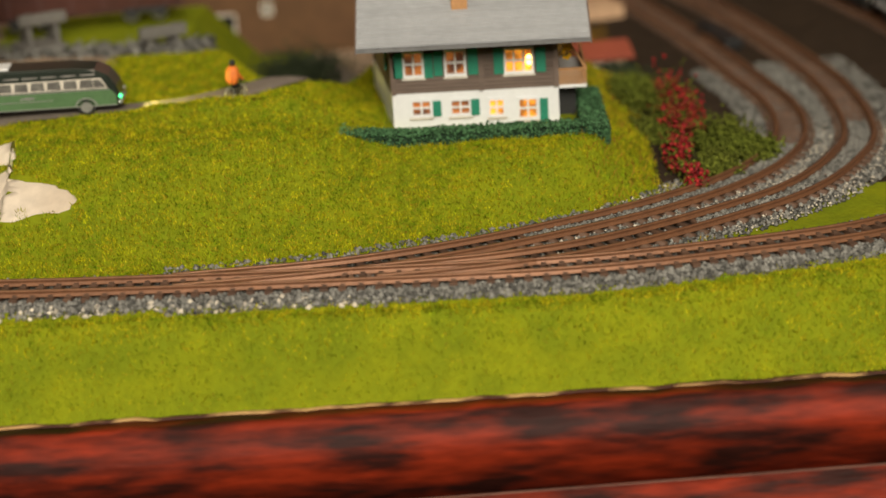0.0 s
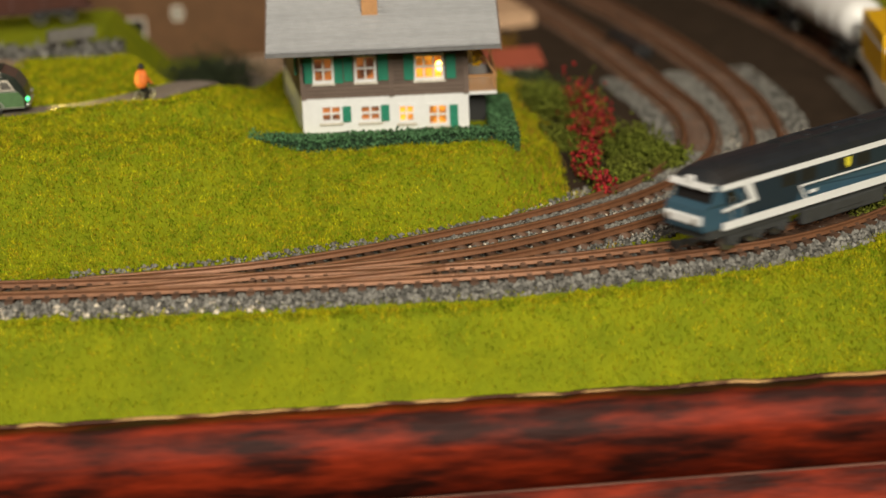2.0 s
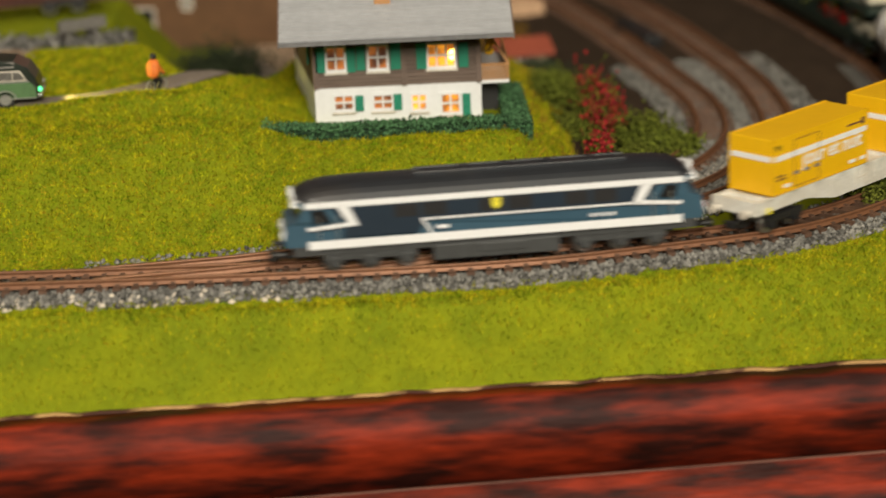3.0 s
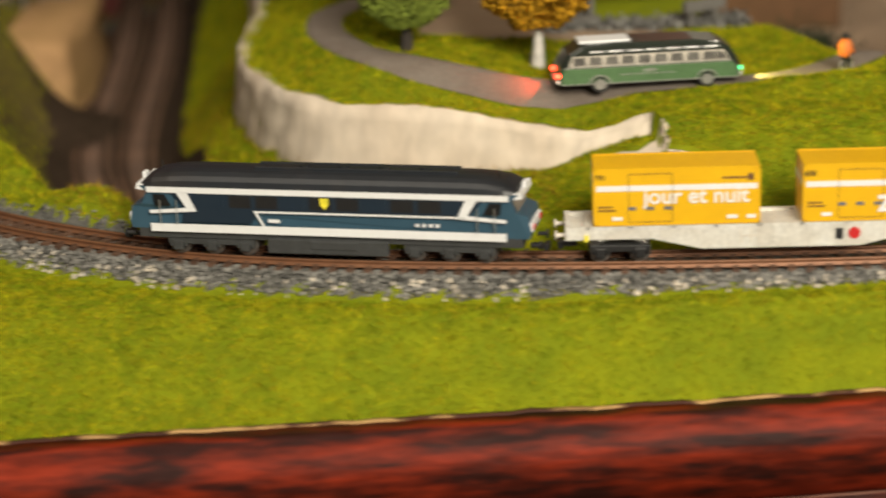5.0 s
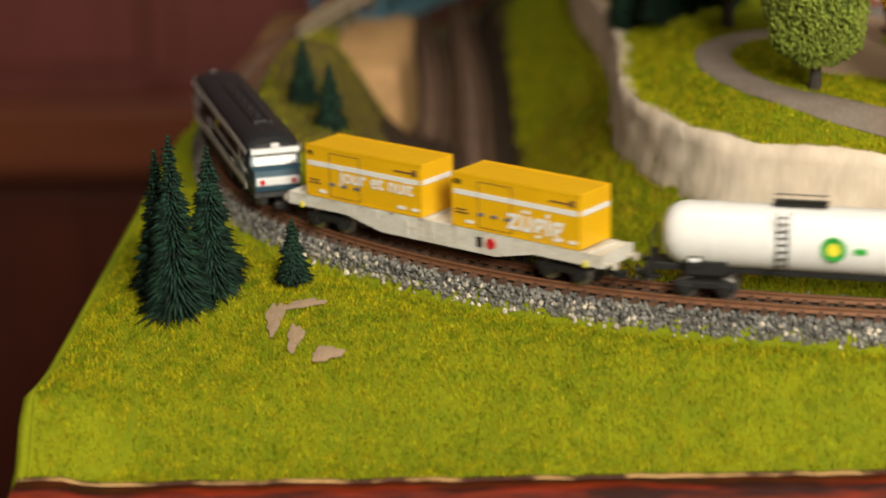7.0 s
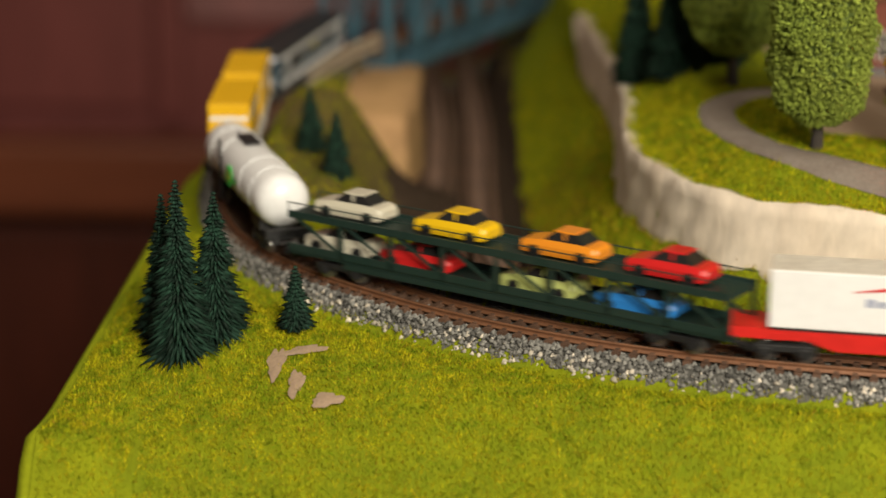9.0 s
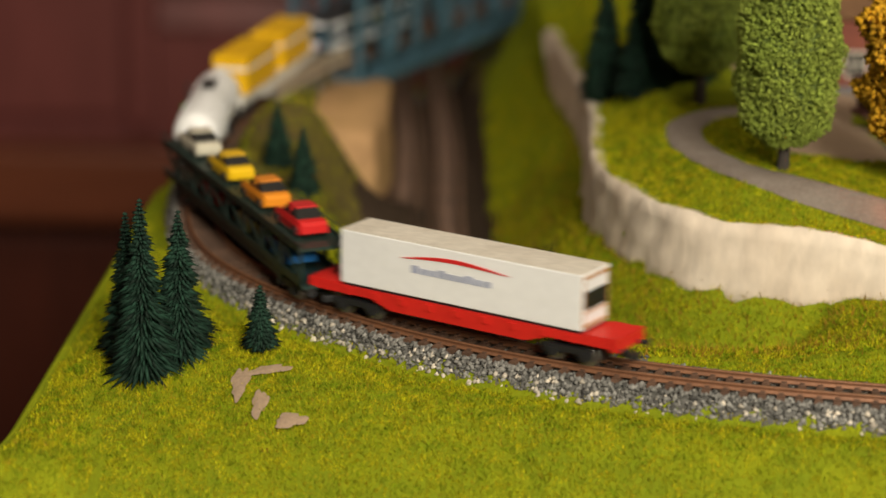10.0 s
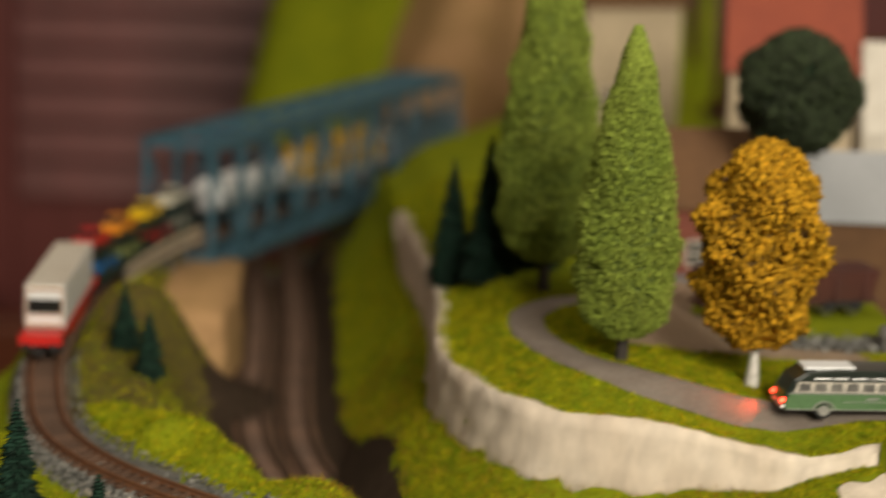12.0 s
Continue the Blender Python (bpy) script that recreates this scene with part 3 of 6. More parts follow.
def strip(name, line, half, lift, material, label, category, s0=0.0, s1=None, thick=1.0):
    s = np.arange(s0 + 2, (s1 or line.s[-1]) - 2, 4.0)
    p, w = line.at(s), line.way(s)
    n = np.stack([-w[:, 1], w[:, 0]], 1)
    offs = np.linspace(-half, half, 7)
    v = []
    for o in offs:
        q = p + n * (o + rough_noise(p[:, 0], p[:, 1], 0.15, o) * 0.7)[:, None] if np.ndim(o) else p + n * (o + 0.7 * rough_noise(p[:, 0], p[:, 1], 0.15)[:, None])
        z = height(q[:, 0], q[:, 1])[0]
        v.append(np.c_[q, z + lift - (0.8 if abs(o) == half else 0)])
    v = np.stack(v, 1)
    m, k = len(s), len(offs)
    i = (np.arange(m - 1)[:, None] * k + np.arange(k - 1)).ravel()
    f = np.stack([i, i + 1, i + k + 1, i + k], 1)
    ob = raw(name, v.reshape(-1, 3), f, material, smooth=True)
    return tagged(ob, label, category, kind="structure")


strip("road", ROAD, 6.6, 1.3, ROADM, "narrow grey-brown country road on the plateau", "road")


# ---- retaining rock wall along the plateau ----
def rock_wall():
    s = np.arange(6, 470, 3.0)
    p, w = WALL.at(s), WALL.way(s)
    n = np.stack([-w[:, 1], w[:, 0]], 1)
    prev = []
    up = plateau(p[:, 0], p[:, 1]) - 10 * S((-130 - p[:, 0]) / 40)
    lo = height(*(p + n * 5).T)[0]
    taper = S((s + 4) / 9) * S((472 - s) / 60)
    top = up + 0.6 + 0.8 * rough_noise(s, s * 0.3, 0.12)
    bot = np.minimum(np.maximum(lo, -6) - 2 - 2.0 * rough_noise(s, s * 0.2, 0.2, 2), top - 4)
    bot = bot * taper + (top - 5) * (1 - taper)
    levels = np.linspace(0, 1, 6)
    for i, u in enumerate(levels):
        z = top * (1 - u) + bot * u
        o = 1.0 + 3.5 * u + 1.3 * rough_noise(s + 40 * u, z, 0.16, i)
        prev.append(np.c_[p + n * o[:, None], z])
    prev.insert(0, np.c_[p - n * 4, top - 0.5])
    prev.append(np.c_[p - n * 4, bot - 3])
    v = np.stack(prev, 1)
    m, k = v.shape[:2]
    i = np.arange(m - 1)[:, None] * k + np.arange(k)
    j = np.arange(m - 1)[:, None] * k + (np.arange(k) + 1) % k
    end = np.array([(0, 1, 6, 7), (1, 2, 5, 6), (2, 3, 4, 5)])
    ob = raw("wall_1", v.reshape(-1, 3), np.vstack([np.stack([i, j, j + k, i + k], -1).reshape(-1, 4), end]), PLASTER, smooth=True)
    return tagged(ob, "pale carved plaster rock wall holding up the grass plateau", "wall", kind="structure")


rock_wall()


def abutment():
    """Tan rock block that carries the near end of the bridge."""
    g = np.random.default_rng(4)
    bm = bmesh.new()
    out = [(-432, 768), (-422, 757), (-372, 752), (-362, 758), (-357, 800), (-360, 876), (-372, 884), (-430, 884)]
    rings = []
    for z, k in ((-50, 1.06), (-36, 1.05), (-22, 1.02), (-11, 1.0), (-7.5, 0.97)):
        rings.append([(-401 + (x + 393) * k + g.uniform(-1.5, 1.5), 818 + (y - 818) * k + g.uniform(-1.5, 1.5), z + (g.uniform(-1, 1) if z > -10 else 0)) for x, y in out])
    loft(bm, rings)
    bmesh.ops.subdivide_edges(bm, edges=bm.edges[:], cuts=2, use_grid_fill=True)
    for v in bm.verts:
        if v.co.z < -9:
            v.co += Vector((g.uniform(-1, 1), g.uniform(-1, 1), g.uniform(-.6, .6)))
    ob = finish("rock_block", bm, ROCK, smooth=True)
    return tagged(ob, "tan carved rock block under the end of the bridge", "rock")


abutment()

# ---- edge of the layout ----
def fascia():
    th = tagged(new("trim_front"), "red-brown streaked painted boards along the layout front", "fascia", kind="structure")
    xs = np.arange(-452, 700, 6.0)
    top = height(np.clip(xs, -450, 200), np.full(len(xs), 373.0))[0] + 0.8 + 0.5 * rough_noise(xs, xs * 0, 0.2)
    seam = -53.2 + 0.03 * xs
    for name, y0, y1, hi, lo, m in (("upper_board", 362, 371.5, top, seam, FASCIA), ("lower_board", 360.8, 371.5, seam - 0.5, np.full(len(xs), -150.0), FASCIA), ("seam_filler", 360.6, 361.9, seam - 0.12, seam - 0.3, SEAM), ("plywood_edge", 366, 373.5, top + 0.2 + 0.08 * rough_noise(xs, xs, 0.5), top - 2.4, RAWWOOD)):
        if name == "plywood_edge":
            y0, y1 = 371.3, 373.6
        v = np.stack([np.c_[xs, np.full(len(xs), y), z] for y, z in ((y0, lo), (y1, lo), (y1, hi), (y0, hi))], 1)
        i = np.arange(len(xs) - 1)[:, None] * 4 + np.arange(4)
        j = np.arange(len(xs) - 1)[:, None] * 4 + (np.arange(4) + 1) % 4
        raw(name, v.reshape(-1, 3), np.stack([j, i, i + 4, j + 4], -1).reshape(-1, 4), m, th)
    side = tagged(new("trim_side"), "dark red-brown painted board along the layout end", "fascia", kind="structure")
    ys = np.arange(362, 690, 8.0)
    top = height(np.full(len(ys), -449.5), np.maximum(ys, 372))[0] + 0.4
    v = np.stack([np.c_[np.full(len(ys), x), ys, z] for x, z in ((-454, np.full(len(ys), -150.0)), (-450.5, np.full(len(ys), -150.0)), (-450.5, top), (-454, top - 3))], 1)
    i = np.arange(len(ys) - 1)[:, None] * 4 + np.arange(4)
    j = np.arange(len(ys) - 1)[:, None] * 4 + (np.arange(4) + 1) % 4
    raw("end_board", v.reshape(-1, 3), np.stack([i, j, j + 4, i + 4], -1).reshape(-1, 4), GRASS, side)


fascia()


# ---- room ----
def room():
    def wall(name, dims, m, label):
        return tagged(boxed(name, dims, m, None), label, "wall", kind="structure")
    wall("wall_north", (-2600, 2600, 2400, 2480, -1000, 1500), WOODWALL, "dark mahogany panelled wall of the room")
    wall("wall_west", (-2680, -2600, -2400, 2480, -1000, 1500), WOODWALL, "dark mahogany panelled wall of the room")
    wall("wall_east", (2600, 2680, -2400, 2480, -1000, 1500), CREAMWALL, "plain cream wall of the room")
    wall("wall_south", (-2680, 2680, -2480, -2400, -1000, 1500), CREAMWALL, "plain cream wall of the room")
    tagged(boxed("floor", (-2680, 2680, -2480, 2480, -1080, -1000), FLOORM, None), "brown wooden room floor", "floor", kind="structure")
    tagged(boxed("ceiling", (-2680, 2680, -2480, 2480, 1500, 1560), CREAMWALL, None), "plain cream ceiling", "ceiling", kind="structure")
    cab = thing("wood_cabinet", "dark mahogany cabinet with a moulded ledge and panels", "cabinet")
    boxed("body", (-1500, -300, 2050, 2380, -400, 380), WOODWALL, cab, bevel=6)
    boxed("base", (-1500, -300, 2070, 2380, -1000, -400), LOWWOOD, cab)
    boxed("ledge", (-1530, -280, 1985, 2049, -398, -316), LEDGEWOOD, cab, bevel=10)
    for x in (-1480, -1080):
        boxed("door", (x, x + 360, 2036, 2049, -290, 350), WOODWALL, cab, bevel=5)
    boxed("stile", (-712, -682, 2030, 2049, -300, 360), WOODWALL, cab, bevel=4)
    for k in range(13):
        z = -190 + 40 * k
        bm = bmesh.new()
        prism(bm, [(-676, z), (-330, z), (-330, z + 33), (-676, z + 33)], 2030, 2049)
        for v in bm.verts:
            if v.co.y < 2040 and v.co.z > z + 10:
                v.co.y += 12
        finish("louvre_slat", bm, WOODWALL, cab)
    for x in (-1480, -1080, -690):
        boxed("door", (x, x + 360, 2056, 2069, -960, -430), LOWWOOD, cab, bevel=5)


room()

# ---- the train ----
def wheelset(parent, x, r=2.9):
    bm = bmesh.new()
    for y in (-4.3, 4.3):
        cyl(bm, (x, y, r), r, 1.3, "y", 18)
        cyl(bm, (x, y - 0.75 * (1 if y > 0 else -1), r - 0.0), r + 0.35, 0.5, "y", 18)
    cyl(bm, (x, 0, r), 0.7, 8.5, "y", 8)
    return finish("wheelset", bm, STEEL, parent, smooth=False)


def bogie(parent, x, axles, pitch, material, r=2.9, high=6.6):
    bg = new("bogie")
    bg.parent = parent
    n = len(axles)
    half = pitch * (n - 1) / 2
    bm = bmesh.new()
    for y in (-6.2, 6.2):
        box(bm, x - half - 3, x + half + 3, y - 0.6, y + 0.6, 3.4, high - 1.2, 0.25)
        for a in axles:
            ax = x + a * pitch
            box(bm, ax - 1.5, ax + 1.5, y - 1.0, y + 1.0, 1.6, 4.6, 0.3)
            cyl(bm, (ax, y + (0.9 if y > 0 else -0.9), 2.9), 0.9, 0.7, "y", 10)
            cyl(bm, (ax - 2.2, y, 3.9), 0.6, 2.4, "z", 8)
            cyl(bm, (ax + 2.2, y, 3.9), 0.6, 2.4, "z", 8)
    box(bm, x - half, x + half, -5.5, 5.5, 3.2, high - 1.0)
    finish("bogie_frame", bm, material, bg)
    for a in axles:
        wheelset(bg, x + a * pitch, r)
    return bg


def coupling(parent, x, sign):
    bm = bmesh.new()
    box(bm, min(x, x + sign * 5), max(x, x + sign * 5), -0.9, 0.9, 3.6, 4.8)
    box(bm, min(x + sign * 4, x + sign * 5.5), max(x + sign * 4, x + sign * 5.5), -2, 2, 3.2, 5.2, 0.2)
    finish("coupling", bm, BLACK, parent)


def buffers(parent, x, sign, z, material):
    for y in (-5.5, 5.5):
        bm = bmesh.new()
        cyl(bm, (x + sign * 1.2, y, z), 0.6, 2.6, "x", 10)
        cyl(bm, (x + sign * 2.6, y, z), 1.35, 0.5, "x", 16)
        finish("buffer", bm, material, parent)


def lift_body(th, dz, fixed=("buffer", "coupling", "bogie")):
    """Raise what the bogies carry."""
    for ob in th.children:
        if ob.type == "MESH" and not ob.name.startswith(fixed):
            ob.data.transform(Matrix.Translation((0, 0, dz * MM)))


def locomotive():
    th = thing("diesel_locomotive", "blue and white model diesel locomotive with angular cabs", "locomotive")
    L = 59.0
    w0, w1 = 8.9, 7.4
    # side outline from nose to nose; both ends are alike
    half = [(59.0, 7.0), (59.6, 9.0), (58.8, 13.6), (55.6, 14.6), (54.0, 18.2), (56.0, 20.0), (55.2, 21.6), (51.5, 25.0), (46.0, 26.8)]
    outline = half + [(-x, z) for x, z in half[::-1]]
    bm = bmesh.new()
    low = [p for p in half if p[1] <= 20.0]
    body = low + [(-x, z) for x, z in low[::-1]]
    prism(bm, body, -w0, w0)
    for v in bm.verts:
        if abs(v.co.x) > 53:
            v.co.y *= 0.90 if abs(v.co.x) < 58 else 0.84
    finish("body", bm, BLUE, th)
    bm = bmesh.new()
    rings = []
    for x, top in ((56.2, 0.35), (55.0, 1.7), (52.0, 3.2), (47.0, 4.2), (40.0, 4.5), (-40.0, 4.5), (-47.0, 4.2), (-52.0, 3.2), (-55.0, 1.7), (-56.2, 0.35)):
        side = 8.9 if abs(x) < 53 else 8.0
        rings.append([(x, side * math.cos(t), 20.0 + top * abs(math.sin(t)) ** 0.75) for t in np.linspace(math.pi, 0, 11)])
    loft(bm, rings)
    finish("roof", bm, ROOFGREY, th, "dusty black-grey roof")
    bm = bmesh.new()
    for y in (-2.6, 2.6):
        box(bm, -38, 22, y - 0.5, y + 0.5, 23.9, 25.1, 0.2)
    box(bm, -36, 20, -1.9, 1.9, 24.2, 24.8, 0.2)
    for x in (-28, -16, -4, 8):
        cyl(bm, (x, 0, 25.0), 1.6, 0.6, "z", 16)
    finish("roof_grille", bm, ROOFGREY, th)
    for sgn in (1, -1):
        y = sgn * 8.95
        a, b = sorted((y, y + sgn * 0.12))
        def flat(name, pts, material, k=0, label=""):
            bm = bmesh.new()
            prism(bm, pts, a + k * sgn * 0.1, b + k * sgn * 0.1)
            return finish(name, bm, material, th, label)
        flat("dark_panel", [(42, 13.4), (46.5, 19.0), (-46.5, 19.0), (-42, 13.4)], DARKBLUE)
        flat("dark_panel", [(22, 9.6), (43, 9.6), (42.2, 13.4), (20, 13.4)] if sgn > 0 else [(-43, 9.6), (-22, 9.6), (-20, 13.4), (-42.2, 13.4)], DARKBLUE, 0)
        flat("white_stripe", [(53.5, 18.4), (53.5, 20.1), (-53.5, 20.1), (-53.5, 18.4)], WHITE, 1)
        flat("white_stripe", [(52.8, 6.6), (52.8, 9.0), (-52.8, 9.0), (-52.8, 6.6)], WHITE, 1)
        for e in (1, -1):
            z_pts = [(44.5, 18.6), (41.2, 18.6), (38.5, 12.9), (52.8, 12.0), (52.8, 13.0), (41.6, 13.9)]
            flat("white_stripe", [(e * x, z) for x, z in z_pts], WHITE, 1)
            flat("cab_window", [(e * x, z) for x, z in ((51.0, 14.4), (46.2, 14.4), (48.0, 17.8), (51.6, 17.8))], GLASSDARK, 1)
            for x in (44.5, 49.5):
                bm = bmesh.new()
                cyl(bm, (e * x, y + sgn * 0.6, 12.6), 0.16, 7.4, "z", 6)
                finish("handrail", bm, SILVER, th)
        flat("thin_stripe", [(20.5, 13.0), (20.5, 13.55), (-41, 13.55), (-41, 13.0)] if sgn > 0 else [(-20.5, 13.0), (-20.5, 13.55), (41, 13.55), (41, 13.0)], WHITE, 1)
        flat("thin_stripe", [(20.5, 13.55), (21.3, 13.55), (18.8, 9.0), (18.0, 9.0)] if sgn > 0 else [(-20.5, 13.55), (-21.3, 13.55), (-18.8, 9.0), (-18.0, 9.0)], WHITE, 1)
        flat("badge", [(-1.2, 15.9), (0, 14.6), (1.2, 15.9), (1.3, 17.9), (-1.3, 17.9)], YELLOWLOGO, 2, "gold shield badge")
        for x0, x1 in ((13.5, 17.0), (-33.5, -32.4), (-31.6, -30.5), (-29.6, -28.5), (-27.6, -26.5)):
            flat("marking", [(x0, 10.2), (x1, 10.2), (x1, 11.2), (x0, 11.2)], WHITE, 1)
        for x in np.arange(-34, 36, 8.0):
            flat("grille", [(x, 14.3), (x + 6.5, 14.3), (x + 6.5, 18.0), (x, 18.0)], BLACK if int(x) % 3 else DARKBLUE, 0.5)
        bm = bmesh.new()
        box(bm, -18, 18, min(sgn * 6, sgn * 8.2), max(sgn * 6, sgn * 8.2), 1.8, 6.4, 0.4)
        box(bm, -9, 5, min(sgn * 6.5, sgn * 8.5), max(sgn * 6.5, sgn * 8.5), 3.4, 6.0, 0.3)
        finish("fuel_tank", bm, CHASSIS, th)
    for e in (1, -1):
        bm = bmesh.new()
        prism(bm, [(e * 55.75, 14.7), (e * 54.25, 18.3), (e * 53.6, 18.3), (e * 55.1, 14.7)], -6.9, 6.9)
        finish("windscreen", bm, GLASSDARK, th)
        bm = bmesh.new()
        prism(bm, [(e * 53.6, 18.5), (e * 57.2, 18.9), (e * 56.8, 20.6), (e * 53.6, 20.4)], -7.9, 7.9)
        finish("visor", bm, WHITE, th)
        bm = bmesh.new()
        box(bm, min(e * 56.0, e * 57.3), max(e * 56.0, e * 57.3), -1.4, 1.4, 20.3, 22.2, 0.3)
        finish("top_lamp", bm, WHITE, th)
        bm = bmesh.new()
        box(bm, min(e * 58.6, e * 59.9), max(e * 58.6, e * 59.9), -7.2, 7.2, 8.9, 11.6, 0.3)
        finish("nose_band", bm, WHITE, th)
        for y in (-5.2, 5.2):
            bm = bmesh.new()
            cyl(bm, (e * 60.0, y, 10.2), 0.9, 0.6, "x", 12)
            finish("headlight", bm, SILVER if e > 0 else REDPAINT, th)
        bm = bmesh.new()
        cyl(bm, (e * 50, 3, 25.0), 0.15, 3, "z", 6)
        finish("aerial", bm, BLACK, th)
        buffers(th, e * 59.3, e, 6.0, BLACK)
        coupling(th, e * 58, e)
        bogie(th, e * 35.5, (-1, 0, 1), 10.2, CHASSIS)
    lift_body(th, 1.3, ("buffer", "coupling", "fuel_tank"))
    boxed("frame", (-57, 57, -7.4, 7.4, 5.6, 8.4), CHASSIS, th)
    return th


def yellow_container(parent_at, number, text, size, off):
    c = thing("container", "bright yellow model swap container with a white band and white lettering", "container", "yellow containers on the flat wagon")
    bm = bmesh.new()
    box(bm, -23.25, 23.25, -7.8, 7.8, 0, 16.6, 0.25)
    finish("shell", bm, YELLOW, c)
    bm = bmesh.new()
    for x in (-23.3, 22.5):
        for y in (-7.9, 7.1):
            box(bm, x, x + 0.8, y, y + 0.8, 0, 16.7)
    for y in (-7.9, 7.1):
        box(bm, -23.25, 23.25, y, y + 0.8, 15.9, 16.75)
        box(bm, -23.25, 23.25, y, y + 0.8, 0, 0.7)
    finish("corner_frame", bm, YELLOW, c)
    bm = bmesh.new()
    for y in (7.8, -7.92):
        box(bm, -22.4, 22.4, y, y + 0.12, 10.1, 11.7)
    for x in (-23.37, 23.25):
        box(bm, x, x + 0.12, -7.1, 7.1, 10.1, 11.7)
    finish("white_band", bm, WHITE, c)
    bm = bmesh.new()
    for x in (13.4, 1.2):
        box(bm, x - 0.08, x + 0.08, 7.8, 7.98, 0.9, 15.0)
    for z in (1.0, 15.0):
        box(bm, 1.2, 13.4, 7.8, 7.98, z - 0.07, z + 0.07)
    finish("door_seam", bm, BROWNHOUSE, c)
    for x in (12.4, 7.4, 2.4):
        boxed("latch", (x - 1.1, x + 1.1, 7.8, 8.15, 4.6, 5.5), STONEGREY, c)
    for x0, x1, z0, z1 in ((17.8, 22.0, 5.3, 5.7), (17.0, 22.0, 4.3, 4.7), (-19.6, -12.6, 13.2, 13.7), (-21.4, -19.8, 12.6, 14.6)):
        boxed("print_bar", (x0, x1, 7.8, 8.0, z0, z1), BROWNHOUSE, c)
    for x0, x1 in ((15.2, 18), (-17, -14), (-22, -19.5)):
        boxed("small_plate", (x0, x1, 7.8, 8.0, 1.6, 2.6), WHITE, c)
    flip = Matrix.Rotation(radians(180), 4, "Z") @ Matrix.Rotation(radians(90), 4, "X")
    words("lettering", text, size, WHITE, c, Matrix.Translation((off * MM, 8.0 * MM, (8.3 if size < 9 else 5.7) * MM)) @ flip, "white slogan lettering")
    words("number", number, 2.2, BLACK, c, Matrix.Translation((21.3 * MM, 7.98 * MM, 14.0 * MM)) @ flip)
    return c


def flat_wagon():
    th = thing("flat_wagon", "light grey model bogie container wagon with fish-bellied side sills", "wagon")
    for y in (-7.9, 6.5):
        bm = bmesh.new()
        prism(bm, [(-59.5, 6.6), (-59.5, 10.4), (59.5, 10.4), (59.5, 6.6), (36, 6.6), (22, 3.4), (-22, 3.4), (-36, 6.6)], y, y + 1.4)
        for x in (-30, -18, -8, 2, 12, 24, 33):
            box(bm, x - 0.3, x + 0.3, y - 0.2, y + 1.6, 4.4 if abs(x) < 24 else 7, 10.2)
        finish("side_sill", bm, WAGONGREY, th)
    bm = bmesh.new()
    box(bm, -59, 59, -6.5, 6.5, 8.6, 9.6)
    for x in np.arange(-54, 55, 12.0):
        box(bm, x - 0.8, x + 0.8, -7.9, 7.9, 9.6, 10.5)
    finish("deck", bm, WAGONGREY, th)
    for e in (1, -1):
        boxed("headstock", (min(e * 59, e * 60.4), max(e * 59, e * 60.4), -8, 8, 6.6, 10.6), WAGONGREY, th)
        buffers(th, e * 60.4, e, 8.4, OFFWHITE)
        coupling(th, e * 57, e)
        bogie(th, e * 45, (-0.5, 0.5), 11.3, BLACK)
        boxed("yellow_step", (e * 54.5 - 0.6, e * 54.5 + 0.6, 7.9, 8.4, 6.2, 8.0), YELLOWLOGO, th)
    boxed("black_plate", (-17.2, -15.2, 7.95, 8.15, 5.4, 8.6), BLACK, th)
    bm = bmesh.new()
    cyl(bm, (-20.4, 8.05, 7.1), 1.7, 0.3, "y", 20)
    finish("round_sign", bm, REDPAINT, th, "round red sign")
    bm = bmesh.new()
    for x in (11, 8.2, 6):
        box(bm, x, x + 0.35, 7.9, 8.1, 4.8, 9.4)
    box(bm, 6, 11.3, 7.9, 8.1, 6.8, 7.1)
    finish("ladder", bm, OFFWHITE, th)
    lift_body(th, 0.9)
    return th


